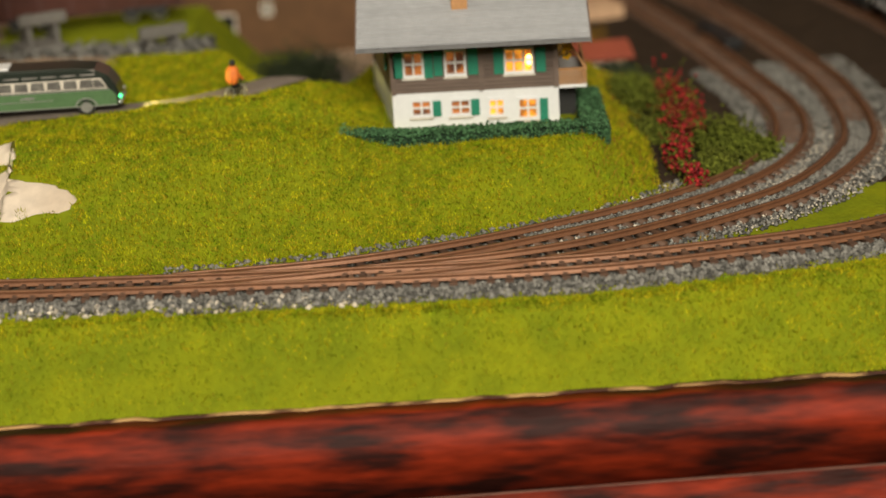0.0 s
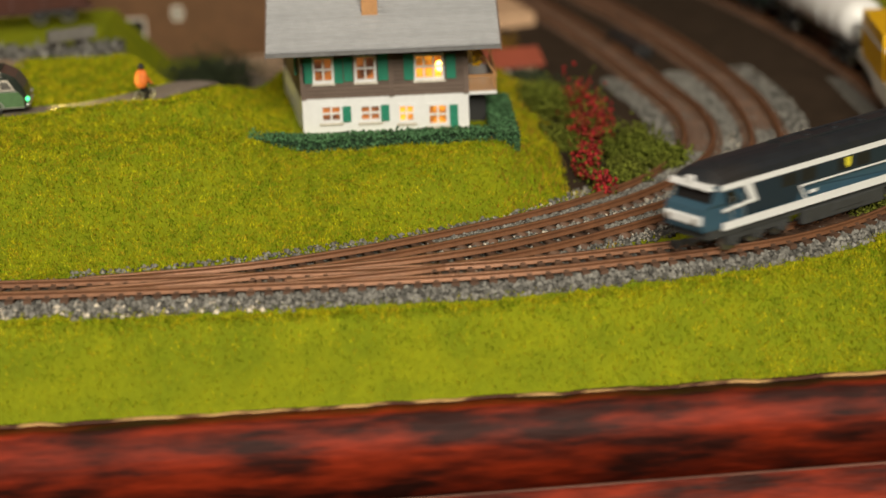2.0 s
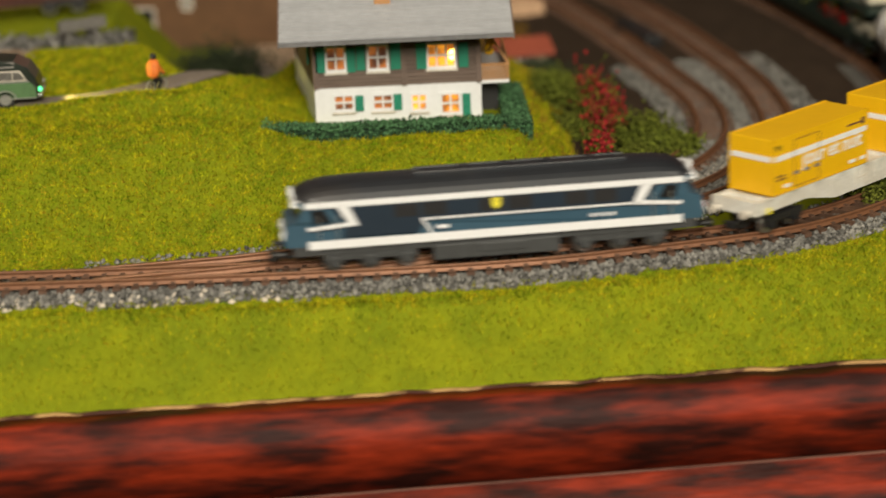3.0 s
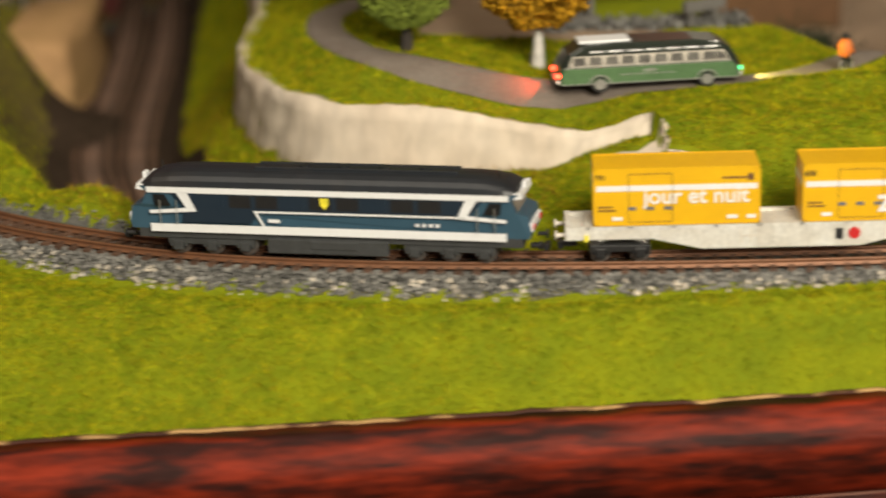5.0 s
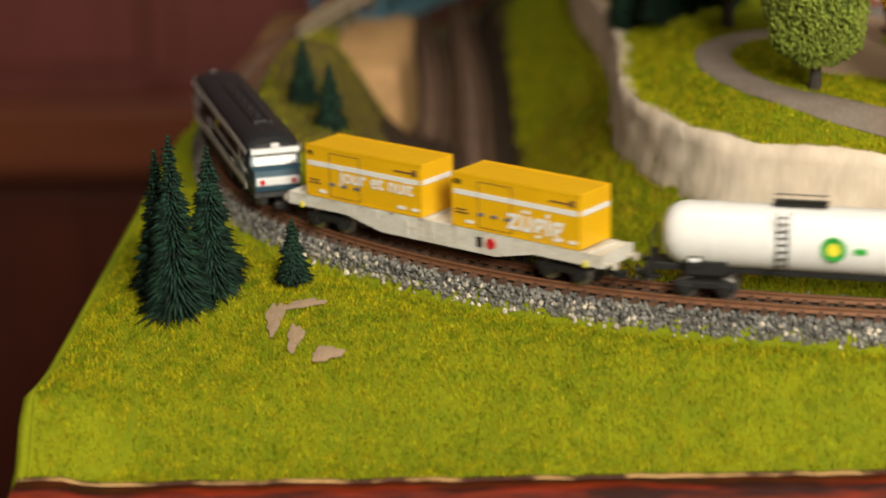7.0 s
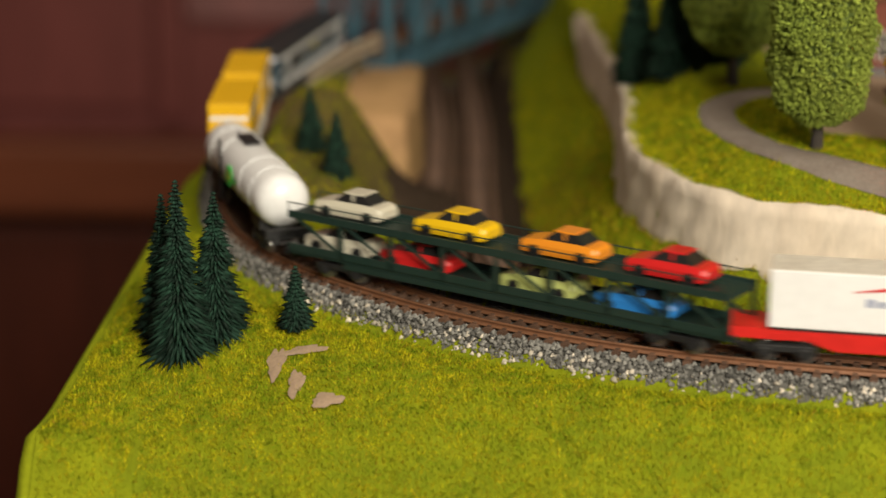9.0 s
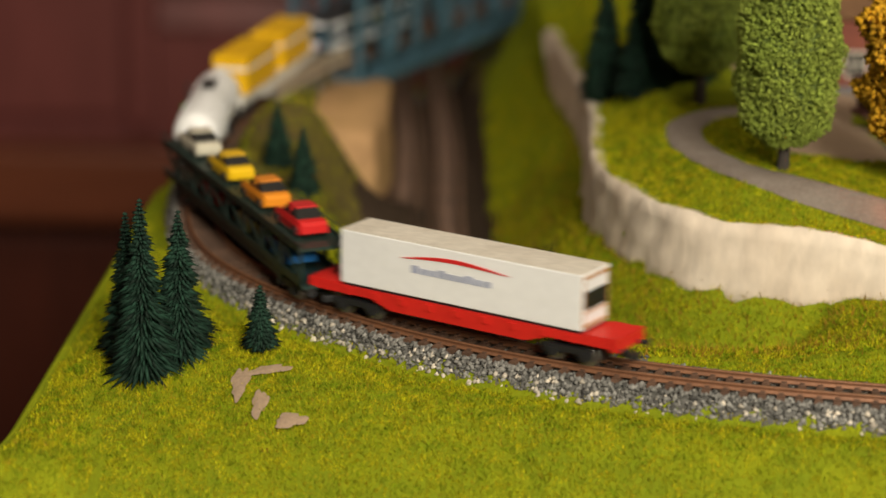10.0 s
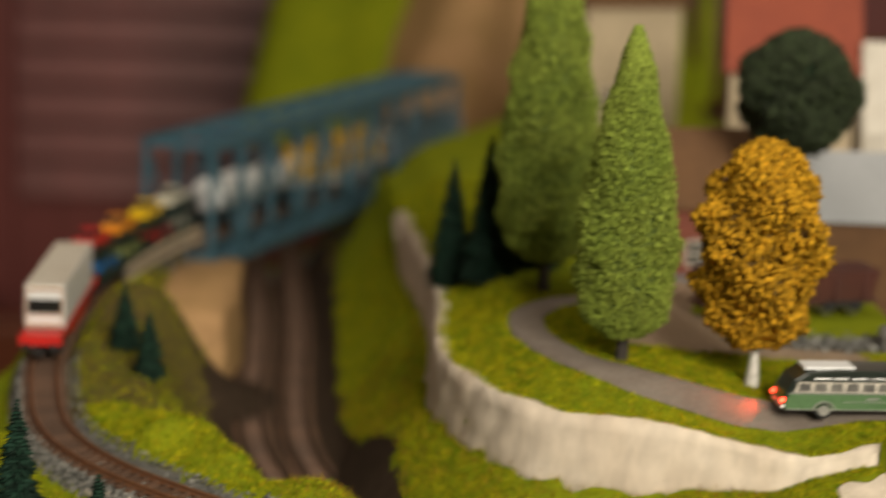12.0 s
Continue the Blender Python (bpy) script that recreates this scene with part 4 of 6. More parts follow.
def tank_wagon():
    th = thing("tank_wagon", "white model tank wagon with a round green and yellow sign", "wagon")
    bm = bmesh.new()
    prof = [(46, 1.0), (45.6, 4.5), (44.2, 7.4), (42, 8.8), (39, 9.4)]
    rings = []
    for x, r in prof + [(-x, r) for x, r in prof[::-1]]:
        rings.append([(x, r * math.cos(a), 16.6 + r * math.sin(a)) for a in np.linspace(0, 2 * math.pi, 32, endpoint=False)])
    loft(bm, rings)
    finish("tank", bm, TANK, th, smooth=True)
    for x in (-31, -16, 16, 31):
        bm = bmesh.new()
        rings = [[(x + dx, 9.6 * math.cos(a), 16.6 + 9.6 * math.sin(a)) for a in np.linspace(0, 2 * math.pi, 32, endpoint=False)] for dx in (-0.35, 0.35)]
        loft(bm, rings)
        finish("tank_band", bm, WHITE, th)
    bm = bmesh.new()
    box(bm, -50, 50, -4, 4, 6.2, 8.4, 0.3)
    for e in (1, -1):
        box(bm, min(e * 48, e * 50), max(e * 48, e * 50), -8, 8, 6.0, 9.2)
        box(bm, e * 33 - 6, e * 33 + 6, -7.6, 7.6, 6.2, 10.6, 0.4)
    finish("underframe", bm, BLACK, th)
    bm = bmesh.new()
    box(bm, 0, 15, -2.6, 2.6, 26.4, 27.1)
    for y in (-2.6, 2.6):
        cyl(bm, (7.5, y, 28.4), 0.2, 15, "x", 6)
    finish("walkway", bm, BLACK, th)
    bm = bmesh.new()
    for x in (10, 13):
        cyl(bm, (x, 9.8, 17), 0.25, 19, "z", 6)
    for z in np.arange(9, 26, 2.0):
        box(bm, 10, 13, 9.6, 10.0, z, z + 0.35)
    finish("ladder", bm, BLACK, th)
    bm = bmesh.new()
    cyl(bm, (-2.5, 9.45, 16.6), 3.3, 0.3, "y", 24)
    for a in range(18):
        t = a * math.tau / 18
        ball(bm, (-2.5 + 3.2 * math.cos(t), 9.5, 16.6 + 3.2 * math.sin(t)), 0.6, 1)
    finish("sign_rim", bm, GREENLOGO, th)
    bm = bmesh.new()
    cyl(bm, (-2.5, 9.62, 16.6), 1.9, 0.3, "y", 20)
    finish("sign_middle", bm, YELLOWLOGO, th)
    bm = bmesh.new()
    box(bm, -11.5, -8, 9.3, 9.55, 15.4, 17.2)
    finish("marking", bm, GREENLOGO, th)
    boxed("board", (34, 38, 7.7, 8.2, 8.6, 12.2), BLACK, th)
    boxed("board", (34.4, 37.6, 8.2, 8.3, 10.4, 11.6), WHITE, th)
    for e in (1, -1):
        bogie(th, e * 33, (-0.5, 0.5), 11.3, BLACK)
        buffers(th, e * 50, e, 7.6, BLACK)
        coupling(th, e * 47, e)
    bm = bmesh.new()
    for y in (-6, 6):
        cyl(bm, (48.6, y, 13), 0.3, 9, "z", 6)
    box(bm, 48.3, 48.9, -6, 6, 16.6, 17.2)
    finish("brake_platform_rail", bm, BLACK, th)
    lift_body(th, 1.3)
    return th


def toy_car(paint, label):
    th = thing("model_car", label, "car", "cars on the car carrier")
    bm = bmesh.new()
    rings = []
    for x, lo, hi, w in ((13.5, 1.8, 3.6, 4.0), (12.8, 1.2, 4.6, 4.8), (8, 1.0, 5.4, 5.2), (5.0, 1.0, 5.7, 5.2), (-7.5, 1.0, 5.8, 5.2), (-12, 1.2, 5.2, 5.0), (-13.2, 1.8, 4.2, 4.4)):
        rings.append([(x, -w, lo), (x, w, lo), (x, w, (lo + hi) / 2 + 0.4), (x, w * 0.88, hi), (x, -w * 0.88, hi), (x, -w, (lo + hi) / 2 + 0.4)])
    loft(bm, rings)
    finish("body", bm, paint, th, smooth=False)
    bm = bmesh.new()
    loft(bm, [[(5.2, -4.5, 5.6), (5.2, 4.5, 5.6), (-9, 4.5, 5.6), (-9, -4.5, 5.6)], [(1.6, -3.6, 8.4), (1.6, 3.6, 8.4), (-5.5, 3.6, 8.4), (-5.5, -3.6, 8.4)]])
    finish("glasshouse", bm, GLASSDARK, th)
    bm = bmesh.new()
    box(bm, -5.7, 1.9, -3.8, 3.8, 8.2, 8.8, 0.25)
    for y in (-3.9, 3.9):
        box(bm, -2.3, -1.6, y - 0.4, y + 0.4, 5.6, 8.4)
    finish("car_roof", bm, paint, th)
    for x in (8.2, -8.0):
        for y in (-4.9, 4.9):
            bm = bmesh.new()
            cyl(bm, (x, y, 1.9), 1.9, 1.0, "y", 14)
            finish("wheel", bm, BLACK, th)
    return th


def car_carrier():
    th = thing("car_carrier_wagon", "dark green two-deck model car transporter wagon", "wagon")
    L = 79
    bm = bmesh.new()
    box(bm, -L, L, -7.6, 7.6, 5.0, 6.2)
    box(bm, -58, 58, -7.4, 7.4, 2.6, 5.0, 0.4)
    finish("lower_deck", bm, DARKGREEN, th)
    bm = bmesh.new()
    box(bm, -L, L, -7.8, 7.8, 17.4, 18.4)
    finish("upper_deck", bm, DARKGREEN, th)
    for y in (-8.45, 7.85):
        boxed("deck_edge", (-L, L, y, y + 0.6, 17.0, 19.4), DARKGREEN, th)
    for y in (-8.1, 7.5):
        bm = bmesh.new()
        box(bm, -L, L, y, y + 0.6, 6.0, 8.4)
        for x in np.arange(-L, L - 4, 19.5):
            box(bm, x, x + 1.6, y, y + 0.6, 6, 17.2)
            loft(bm, [[(x + 1.6, y, 8.4), (x + 3.4, y, 8.4), (x + 19, y, 17), (x + 17.2, y, 17)], [(x + 1.6, y + 0.6, 8.4), (x + 3.4, y + 0.6, 8.4), (x + 19, y + 0.6, 17), (x + 17.2, y + 0.6, 17)]])
        finish("side_truss", bm, DARKGREEN, th)
    bm = bmesh.new()
    for y in (-8.1, 8.1):
        cyl(bm, (0, y, 22), 0.22, 2 * L, "x", 6)
        for x in np.arange(-L, L + 1, 15.8):
            cyl(bm, (x, y, 20.6), 0.2, 3, "z", 6)
    finish("railing", bm, DARKGREEN, th)
    for e in (1, -1):
        bogie(th, e * 60, (-0.5, 0.5), 12.5, BLACK)
        buffers(th, e * L, e, 6.4, BLACK)
        coupling(th, e * (L - 2), e)
    lift_body(th, 1.8)
    return th


def box_wagon():
    th = thing("container_wagon", "bright red model bogie container wagon", "wagon")
    bm = bmesh.new()
    for y in (-7.9, 6.7):
        prism(bm, [(-53, 6.2), (-53, 8.8), (53, 8.8), (53, 6.2), (32, 6.2), (24, 3.6), (-24, 3.6), (-32, 6.2)], y, y + 1.2)
    box(bm, -53, 53, -7, 7, 7.4, 8.8)
    finish("frame", bm, REDM, th)
    for x in np.arange(-40, 41, 10.0):
        boxed("bracket", (x - 1.4, x + 1.4, 7.6, 8.3, 6.2, 8.2), REDM, th)
    for e in (1, -1):
        boxed("headstock", (min(e * 53, e * 55), max(e * 53, e * 55), -8.2, 8.2, 5.6, 9.6), REDM, th)
        boxed("platform", (min(e * 44.5, e * 53), max(e * 44.5, e * 53), -7.8, 7.8, 8.8, 9.4), REDM, th)
        bogie(th, e * 38, (-0.5, 0.5), 11.3, BLACK)
        buffers(th, e * 55, e, 7.0, BLACK)
        coupling(th, e * 52, e)
    lift_body(th, 1.3)
    return th


def white_box():
    c = thing("container", "white model container with a red swoosh on the red wagon", "container")
    bm = bmesh.new()
    box(bm, -43, 43, -7.8, 7.8, 0, 16.9, 0.3)
    finish("shell", bm, TANK, c)
    boxed("roof_panel", (-42.8, 42.8, -7.6, 7.6, 16.9, 17.15), OFFWHITE, c)
    boxed("base_rail", (-42, 42, -7.0, 7.0, -0.9, 0), BLACK, c)
    for x, z0, z1, m in ((-43.2, 6, 11.5, GLASSDARK), (-43.25, 0.6, 1.6, BALCONY), (-43.25, 15.2, 16.2, BALCONY), (-43.25, 5.0, 5.5, BALCONY)):
        boxed("rear_panel", (x, x + 0.25, -6.6, 6.6, z0, z1), m, c)
    for y in (-7.2, 6.8):
        boxed("door_post", (-43.25, -43.0, y, y + 0.5, 0.6, 16.2), BALCONY, c)
    bm = bmesh.new()
    top, bot = [], []
    for u in np.linspace(0, 1, 15):
        x = 20 - 38 * u
        z = 11.6 + 2.2 * math.sin(min(u * 1.5, 1) * math.pi / 2) - 1.6 * u * u
        t = 0.15 + 0.75 * math.sin(u * math.pi)
        top.append((x, z + t)), bot.append((x, z - t * 0.4))
    prism(bm, top + bot[::-1], 7.82, 8.0)
    finish("red_swoosh", bm, REDPAINT, c)
    bm = bmesh.new()
    for k in range(9):
        box(bm, 14 - 3.2 * k, 16.2 - 3.2 * k, 7.82, 7.98, 7.6, 9.4 if k % 3 else 10.0)
    finish("print_bar", bm, BLUEPRINT, c, "grey-blue bars in place of lettering")
    return c


LOCO = locomotive()
FLAT = flat_wagon()
BOX_A = yellow_container(None, "791", "jour et nuit", 6.4, -5.4)
BOX_B = yellow_container(None, "658", "zügig", 10.0, -7.4)
TANKW = tank_wagon()
CARRIER = car_carrier()
REDW = box_wagon()
BOX_C = white_box()
PAINTS = {k: mat(k + "_car_paint", c, 0.3, coat=0.5, scale=50, amount=0.1, vary=0.02) for k, c in dict(cream=(0.62, 0.58, 0.46), yellow=(0.8, 0.5, 0.01), orange=(0.78, 0.27, 0.02), red=(0.6, 0.02, 0.02), blue=(0.03, 0.22, 0.62), lime=(0.5, 0.55, 0.18)).items()}
CARS = [(toy_car(PAINTS[k], "small glossy %s model car on the car transporter" % k), x, z) for k, x, z in
        (("cream", 58, 18.4), ("yellow", 19, 18.4), ("orange", -20, 18.4), ("red", -56, 18.4), ("red", 32, 6.2), ("lime", -13, 6.2), ("blue", -46, 6.2), ("cream", 62, 6.2))]


# ---- chalet ----
def chalet():
    th = thing("chalet", "timber and white model chalet with green shutters and lit windows", "house", at=mm(6.8, 499.5, 14.5))
    w = 27.1
    z1, z2 = 12.2, 29.5

    def X(c):
        return -w + (c - 218) * 0.0789

    def Zc(c, y):
        return 1.0 + (525 - 0.0655 * (c - 218) - y) * 0.0875

    wins = [(270, 352, 233, 328, LITDIM, 2), (442, 526, 222, 318, LITDIM, 2), (686, 804, 210, 303, LITPANE, 3), (294, 378, 415, 478, LITDIM, 2), (455, 540, 408, 470, LITDIM, 2), (613, 680, 404, 470, LITPANE, 2), (735, 817, 398, 478, LITPANE, 2)]
    shut = [(226, 268, 238, 333), (356, 392, 235, 328), (396, 432, 228, 320), (536, 578, 213, 312), (642, 684, 212, 308), (816, 856, 205, 297), (383, 418, 415, 475), (541, 576, 405, 467), (825, 859, 397, 482)]

    def pierced(name, z0, z3, y0, y1, holes, material):
        bm = bmesh.new()
        xs = sorted({-w, w, *[v for h in holes for v in h[:2]]})
        for a, b in zip(xs, xs[1:]):
            inside = [h for h in holes if h[0] < (a + b) / 2 < h[1]]
            if not inside:
                box(bm, a, b, y0, y1, z0, z3)
            else:
                h = inside[0]
                box(bm, a, b, y0, y1, z0, h[2])
                box(bm, a, b, y0, y1, h[3], z3)
        return finish(name, bm, material, th)

    holes = []
    for a, b, c, d, m, n in wins:
        x0, x1 = X(a), X(b)
        m0, m1 = Zc((a + b) / 2, d), Zc((a + b) / 2, c)
        holes.append((x0, x1, m0, m1))
    pierced("ground_floor_wall", -3, z1, 0, 1.6, holes[3:], WHITE)
    pierced("timber_wall", z1, z2, 0.2, 1.6, holes[:3], TIMBER)
    # boards of the timber wall
    pitch = 1.35
    for k in range(int((z2 - z1) / pitch)):
        z = z1 + 0.2 + k * pitch
        spans = [(-w, w)]
        for h in holes[:3]:
            if z + pitch > h[2] and z < h[3]:
                spans = [s for a, b in spans for s in ((a, min(b, h[0])), (max(a, h[1]), b)) if s[1] - s[0] > 0.3]
        for a, b in spans:
            boxed("board", (a, b, -0.25, 0.25, z, z + pitch - 0.22), TIMBER, th)
    for x in (-w - 0.2, X(578), w - 1.4):
        boxed("post", (x, x + 1.6, -0.9, 0.4, z1, z2), TIMBER, th)
    bm = bmesh.new()
    box(bm, w - 1.6, w, 1.6, 53.4, -3, z1)
    loft(bm, [[(-w, 1.62, z), (-w + 1.6, 1.62, z), (-w - 6.4, 53.4, z), (-w - 8.0, 53.4, z)] for z in (-3, z1)])
    box(bm, -w - 8, w, 53.4, 55, -3, z1)
    finish("ground_floor_side", bm, WHITE, th)
    for x, out in ((-w, -8.0), (w - 1.6, 0.0)):
        bm = bmesh.new()
        loft(bm, [[(x + o + out * y / 55, y, z) for y, z in ((1.7, z1 + 0.05), (53.3, z1 + 0.05), (53.3, z2), (27.5, z2 + 20), (1.7, z2))] for o in (0, 1.6)])
        finish("gable", bm, TIMBER, th)
    boxed("back_wall", (-w - 8, w, 53.4, 55, z1, z2), TIMBER, th)
    # Black slab standing in for the shade under the balcony.
    boxed("dark_doorway", (w + 0.1, w + 6, 9, 10, -3, z1 - 0.8), BLACK, th)
    boxed("floor_slab", (-w, w, 1.6, 53.4, z1 - 0.6, z1), OFFWHITE, th)
    for (x0, x1, a, b), (_, _, _, _, m, n) in zip(holes, wins):
        win = new("window")
        win.parent = th
        boxed("pane", (x0, x1, 1.0, 1.2, a, b), m, win)
        bm = bmesh.new()
        f = 0.55
        box(bm, x0 - 0.3, x0 + f, -0.45, 0.9, a - 0.3, b + 0.3)
        box(bm, x1 - f, x1 + 0.3, -0.45, 0.9, a - 0.3, b + 0.3)
        box(bm, x0 + f, x1 - f, -0.45, 0.9, a - 0.3, a + f)
        box(bm, x0 + f, x1 - f, -0.45, 0.9, b - f, b + 0.3)
        for k in range(1, n):
            x = x0 + (x1 - x0) * k / n
            box(bm, x - 0.3, x + 0.3, -0.2, 0.8, a + f, b - f)
        z = (a + b) / 2
        box(bm, x0 + f, x1 - f, -0.15, 0.75, z - 0.28, z + 0.28)
        finish("window_frame", bm, WHITE, win)
        boxed("window_sill", (x0 - 0.6, x1 + 0.6, -1.0, 0.2, a - 0.9, a - 0.35), OFFWHITE, win)
    bm = bmesh.new()
    ball(bm, (X(788), 0.7, Zc(788, 255)), 1.5, 2, 0.75, 0.3, 1.2)
    finish("bulb", bm, BULB, th, "glowing warm bulb behind the window")
    for a, b, c, d in shut:
        z0, z3 = Zc((a + b) / 2, d), Zc((a + b) / 2, c)
        bm = bmesh.new()
        box(bm, X(a), X(b), -0.9, -0.35, z0, z3, 0.15)
        for u in (0.2, 0.5, 0.8):
            z = z0 + (z3 - z0) * u
            box(bm, X(a) + 0.35, X(b) - 0.35, -1.05, -0.9, z - 0.25, z + 0.25)
        finish("shutter", bm, SHUTTER, th)
    boxed("shutter", (-w - 2.2, -w - 1.6, 6, 10, z1 + 7, z1 + 15), SHUTTER, th)
    # roof
    eave, ridge, over = z2 + 2.2, z2 + 24.4, 37
    for sgn in (1, -1):
        bm = bmesh.new()
        y0 = 27.5 - sgn * 44.0
        prof = [(y0, eave - 1.2), (27.5, ridge - 1.2), (27.5, ridge), (y0, eave)]
        loft(bm, [[(-over, y, z) for y, z in prof], [(over, y, z) for y, z in prof]])
        finish("roof", bm, ROOFTILE, th)
        if sgn > 0:
            rows = 20
            slope = math.atan2(ridge - eave, 44)
            for r in range(rows):
                bm = bmesh.new()
                u0 = 44 * r / rows
                for c in range(52):
                    x = -over + (c + (0.5 if r % 2 else 0)) * over * 2 / 52
                    if x + 1.3 > over:
                        continue
                    y, z = y0 + u0, eave + u0 * math.tan(slope)
                    loft(bm, [[(x + 0.06, y - 0.3, z + 0.14), (x + 1.33, y - 0.3, z + 0.14), (x + 1.33, y - 0.3, z + 0.42), (x + 0.06, y - 0.3, z + 0.42)],
                              [(x + 0.06, y + 2.2, z + 1.15), (x + 1.33, y + 2.2, z + 1.15), (x + 1.33, y + 2.2, z + 1.3), (x + 0.06, y + 2.2, z + 1.3)]])
                finish("shingle_course", bm, ROOFTILE, th)
    boxed("gutter", (-over, over, -17.6, -16.3, eave - 1.4, eave - 0.2), STONEGREY, th)
    for x in (-over - 0.4, over):
        bm = bmesh.new()
        loft(bm, [[(x, -17, eave - 2), (x, 27.5, ridge - 2), (x, 27.5, ridge + 0.2), (x, -17, eave + 0.2)], [(x + 0.5, -17, eave - 2), (x + 0.5, 27.5, ridge - 2), (x + 0.5, 27.5, ridge + 0.2), (x + 0.5, -17, eave + 0.2)]])
        finish("barge_board", bm, TIMBER, th)
    bm = bmesh.new()
    box(bm, -6.4, -1.2, -1.5, 3.5, eave + 4, ridge + 1, 0.2)
    finish("chimney", bm, BALCONY, th, "tan brick chimney")
    # balcony on the right gable
    bal = new("balcony")
    bal.parent = th
    boxed("balcony_floor", (w, w + 9.2, 0, 40, z1 - 0.7, z1 + 0.4), WHITE, bal)
    for k in range(13):
        x = w + 0.4 + k * 0.7
        boxed("baluster", (x, x + 0.45, -0.1, 0.25, z1 + 0.4, z1 + 5.2), BALCONY, bal)
    boxed("handrail", (w, w + 9.4, -0.4, 0.5, z1 + 5.2, z1 + 5.9), BALCONY, bal)
    boxed("handrail", (w + 8.8, w + 9.4, 0.5, 40, z1 + 5.2, z1 + 5.9), BALCONY, bal)
    boxed("side_boards", (w + 8.9, w + 9.2, 0.3, 40, z1 + 0.4, z1 + 5.2), BALCONY, bal)
    bm = bmesh.new()
    loft(bm, [[(w + 8.6, 0, z1 + 5.8), (w + 9.4, 0, z1 + 5.8), (w + 3.2, 0, z2 - 1), (w + 2.4, 0, z2 - 1)], [(w + 8.6, 0.7, z1 + 5.8), (w + 9.4, 0.7, z1 + 5.8), (w + 3.2, 0.7, z2 - 1), (w + 2.4, 0.7, z2 - 1)]])
    finish("brace", bm, BALCONY, bal)
    bm = bmesh.new()
    g = random.Random(3)
    for k in range(40):
        ball(bm, (w + 3.2 + g.uniform(-1.2, 1.2), 0.3 + g.uniform(-.6, .6), z1 + 9 + g.uniform(0, 7)), 0.6, 1)
    finish("flowers", bm, YELLOW, bal, "hanging yellow flowers")
    return th


chalet()


def clumps(n, place, size, seed):
    """Leaf clumps: small uneven four-sided bits around given places."""
    g = np.random.default_rng(seed)
    p = place(g, n)
    n = len(p)
    t = np.array([(1, 1, 1), (1, -1, -1), (-1, 1, -1), (-1, -1, 1)], float) / 1.73
    r = size * g.uniform(0.5, 1.3, (n, 1, 1))
    v = t[None] * r * g.uniform(0.6, 1.4, (n, 4, 1))
    a = g.uniform(0, 6.28, (n, 1))
    b = g.uniform(0, 6.28, (n, 1))
    x, y, z = v[..., 0], v[..., 1], v[..., 2]
    x, y = x * np.cos(a) - y * np.sin(a), x * np.sin(a) + y * np.cos(a)
    y, z = y * np.cos(b) - z * np.sin(b), y * np.sin(b) + z * np.cos(b)
    v = np.stack([x, y, z], -1) + p[:, None]
    f = (np.arange(n)[:, None, None] * 4 + np.array([(0, 1, 2), (0, 3, 1), (0, 2, 3), (1, 3, 2)])).reshape(-1, 3)
    return v.reshape(-1, 3), f


def hedge():
    th = thing("hedge", "low clipped dark green hedge round the chalet garden", "hedge")
    for name, x0, x1, y0, y1 in (("front_hedge", -37, 48, 480, 487), ("side_hedge", 41, 48, 487, 530)):
        level = np.mean([ground_z(x, 484) for x in (-25, -5, 15, 35)])

        def place(g, n):
            f = g.integers(0, 5, n)
            u, v = g.random(n), g.random(n)
            x = x0 + (x1 - x0) * np.where(f == 0, 0, np.where(f == 1, 1, u))
            y = y0 + (y1 - y0) * np.where(f == 2, 0, np.where(f == 3, 1, np.where(f < 2, u, v)))
            z = np.where(f == 4, 1, np.where(f < 2, v, v)) * 8.0
            base = 0.3 * height(x, y)[0] + 0.7 * level
            return np.stack([x + g.normal(0, .4, n), y + g.normal(0, .4, n), base - 4.8 + z + g.normal(0, .3, n)], 1)
        raw(name, *clumps(9000, place, 0.62, 21), HEDGE, th)
        xs = np.linspace(x0 + 0.6, x1 - 0.6, 16)
        # Dark filler behind the clumps, painting in the shade inside the hedge.
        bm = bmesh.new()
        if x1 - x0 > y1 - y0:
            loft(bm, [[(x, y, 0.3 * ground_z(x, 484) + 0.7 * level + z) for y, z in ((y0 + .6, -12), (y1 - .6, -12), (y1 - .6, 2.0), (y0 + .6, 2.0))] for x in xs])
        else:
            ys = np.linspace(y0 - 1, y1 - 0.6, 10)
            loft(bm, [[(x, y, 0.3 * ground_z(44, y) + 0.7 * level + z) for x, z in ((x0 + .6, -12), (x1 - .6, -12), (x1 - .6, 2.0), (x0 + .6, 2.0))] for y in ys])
        finish("hedge_core", bm, HEDGESHADE, th)


hedge()


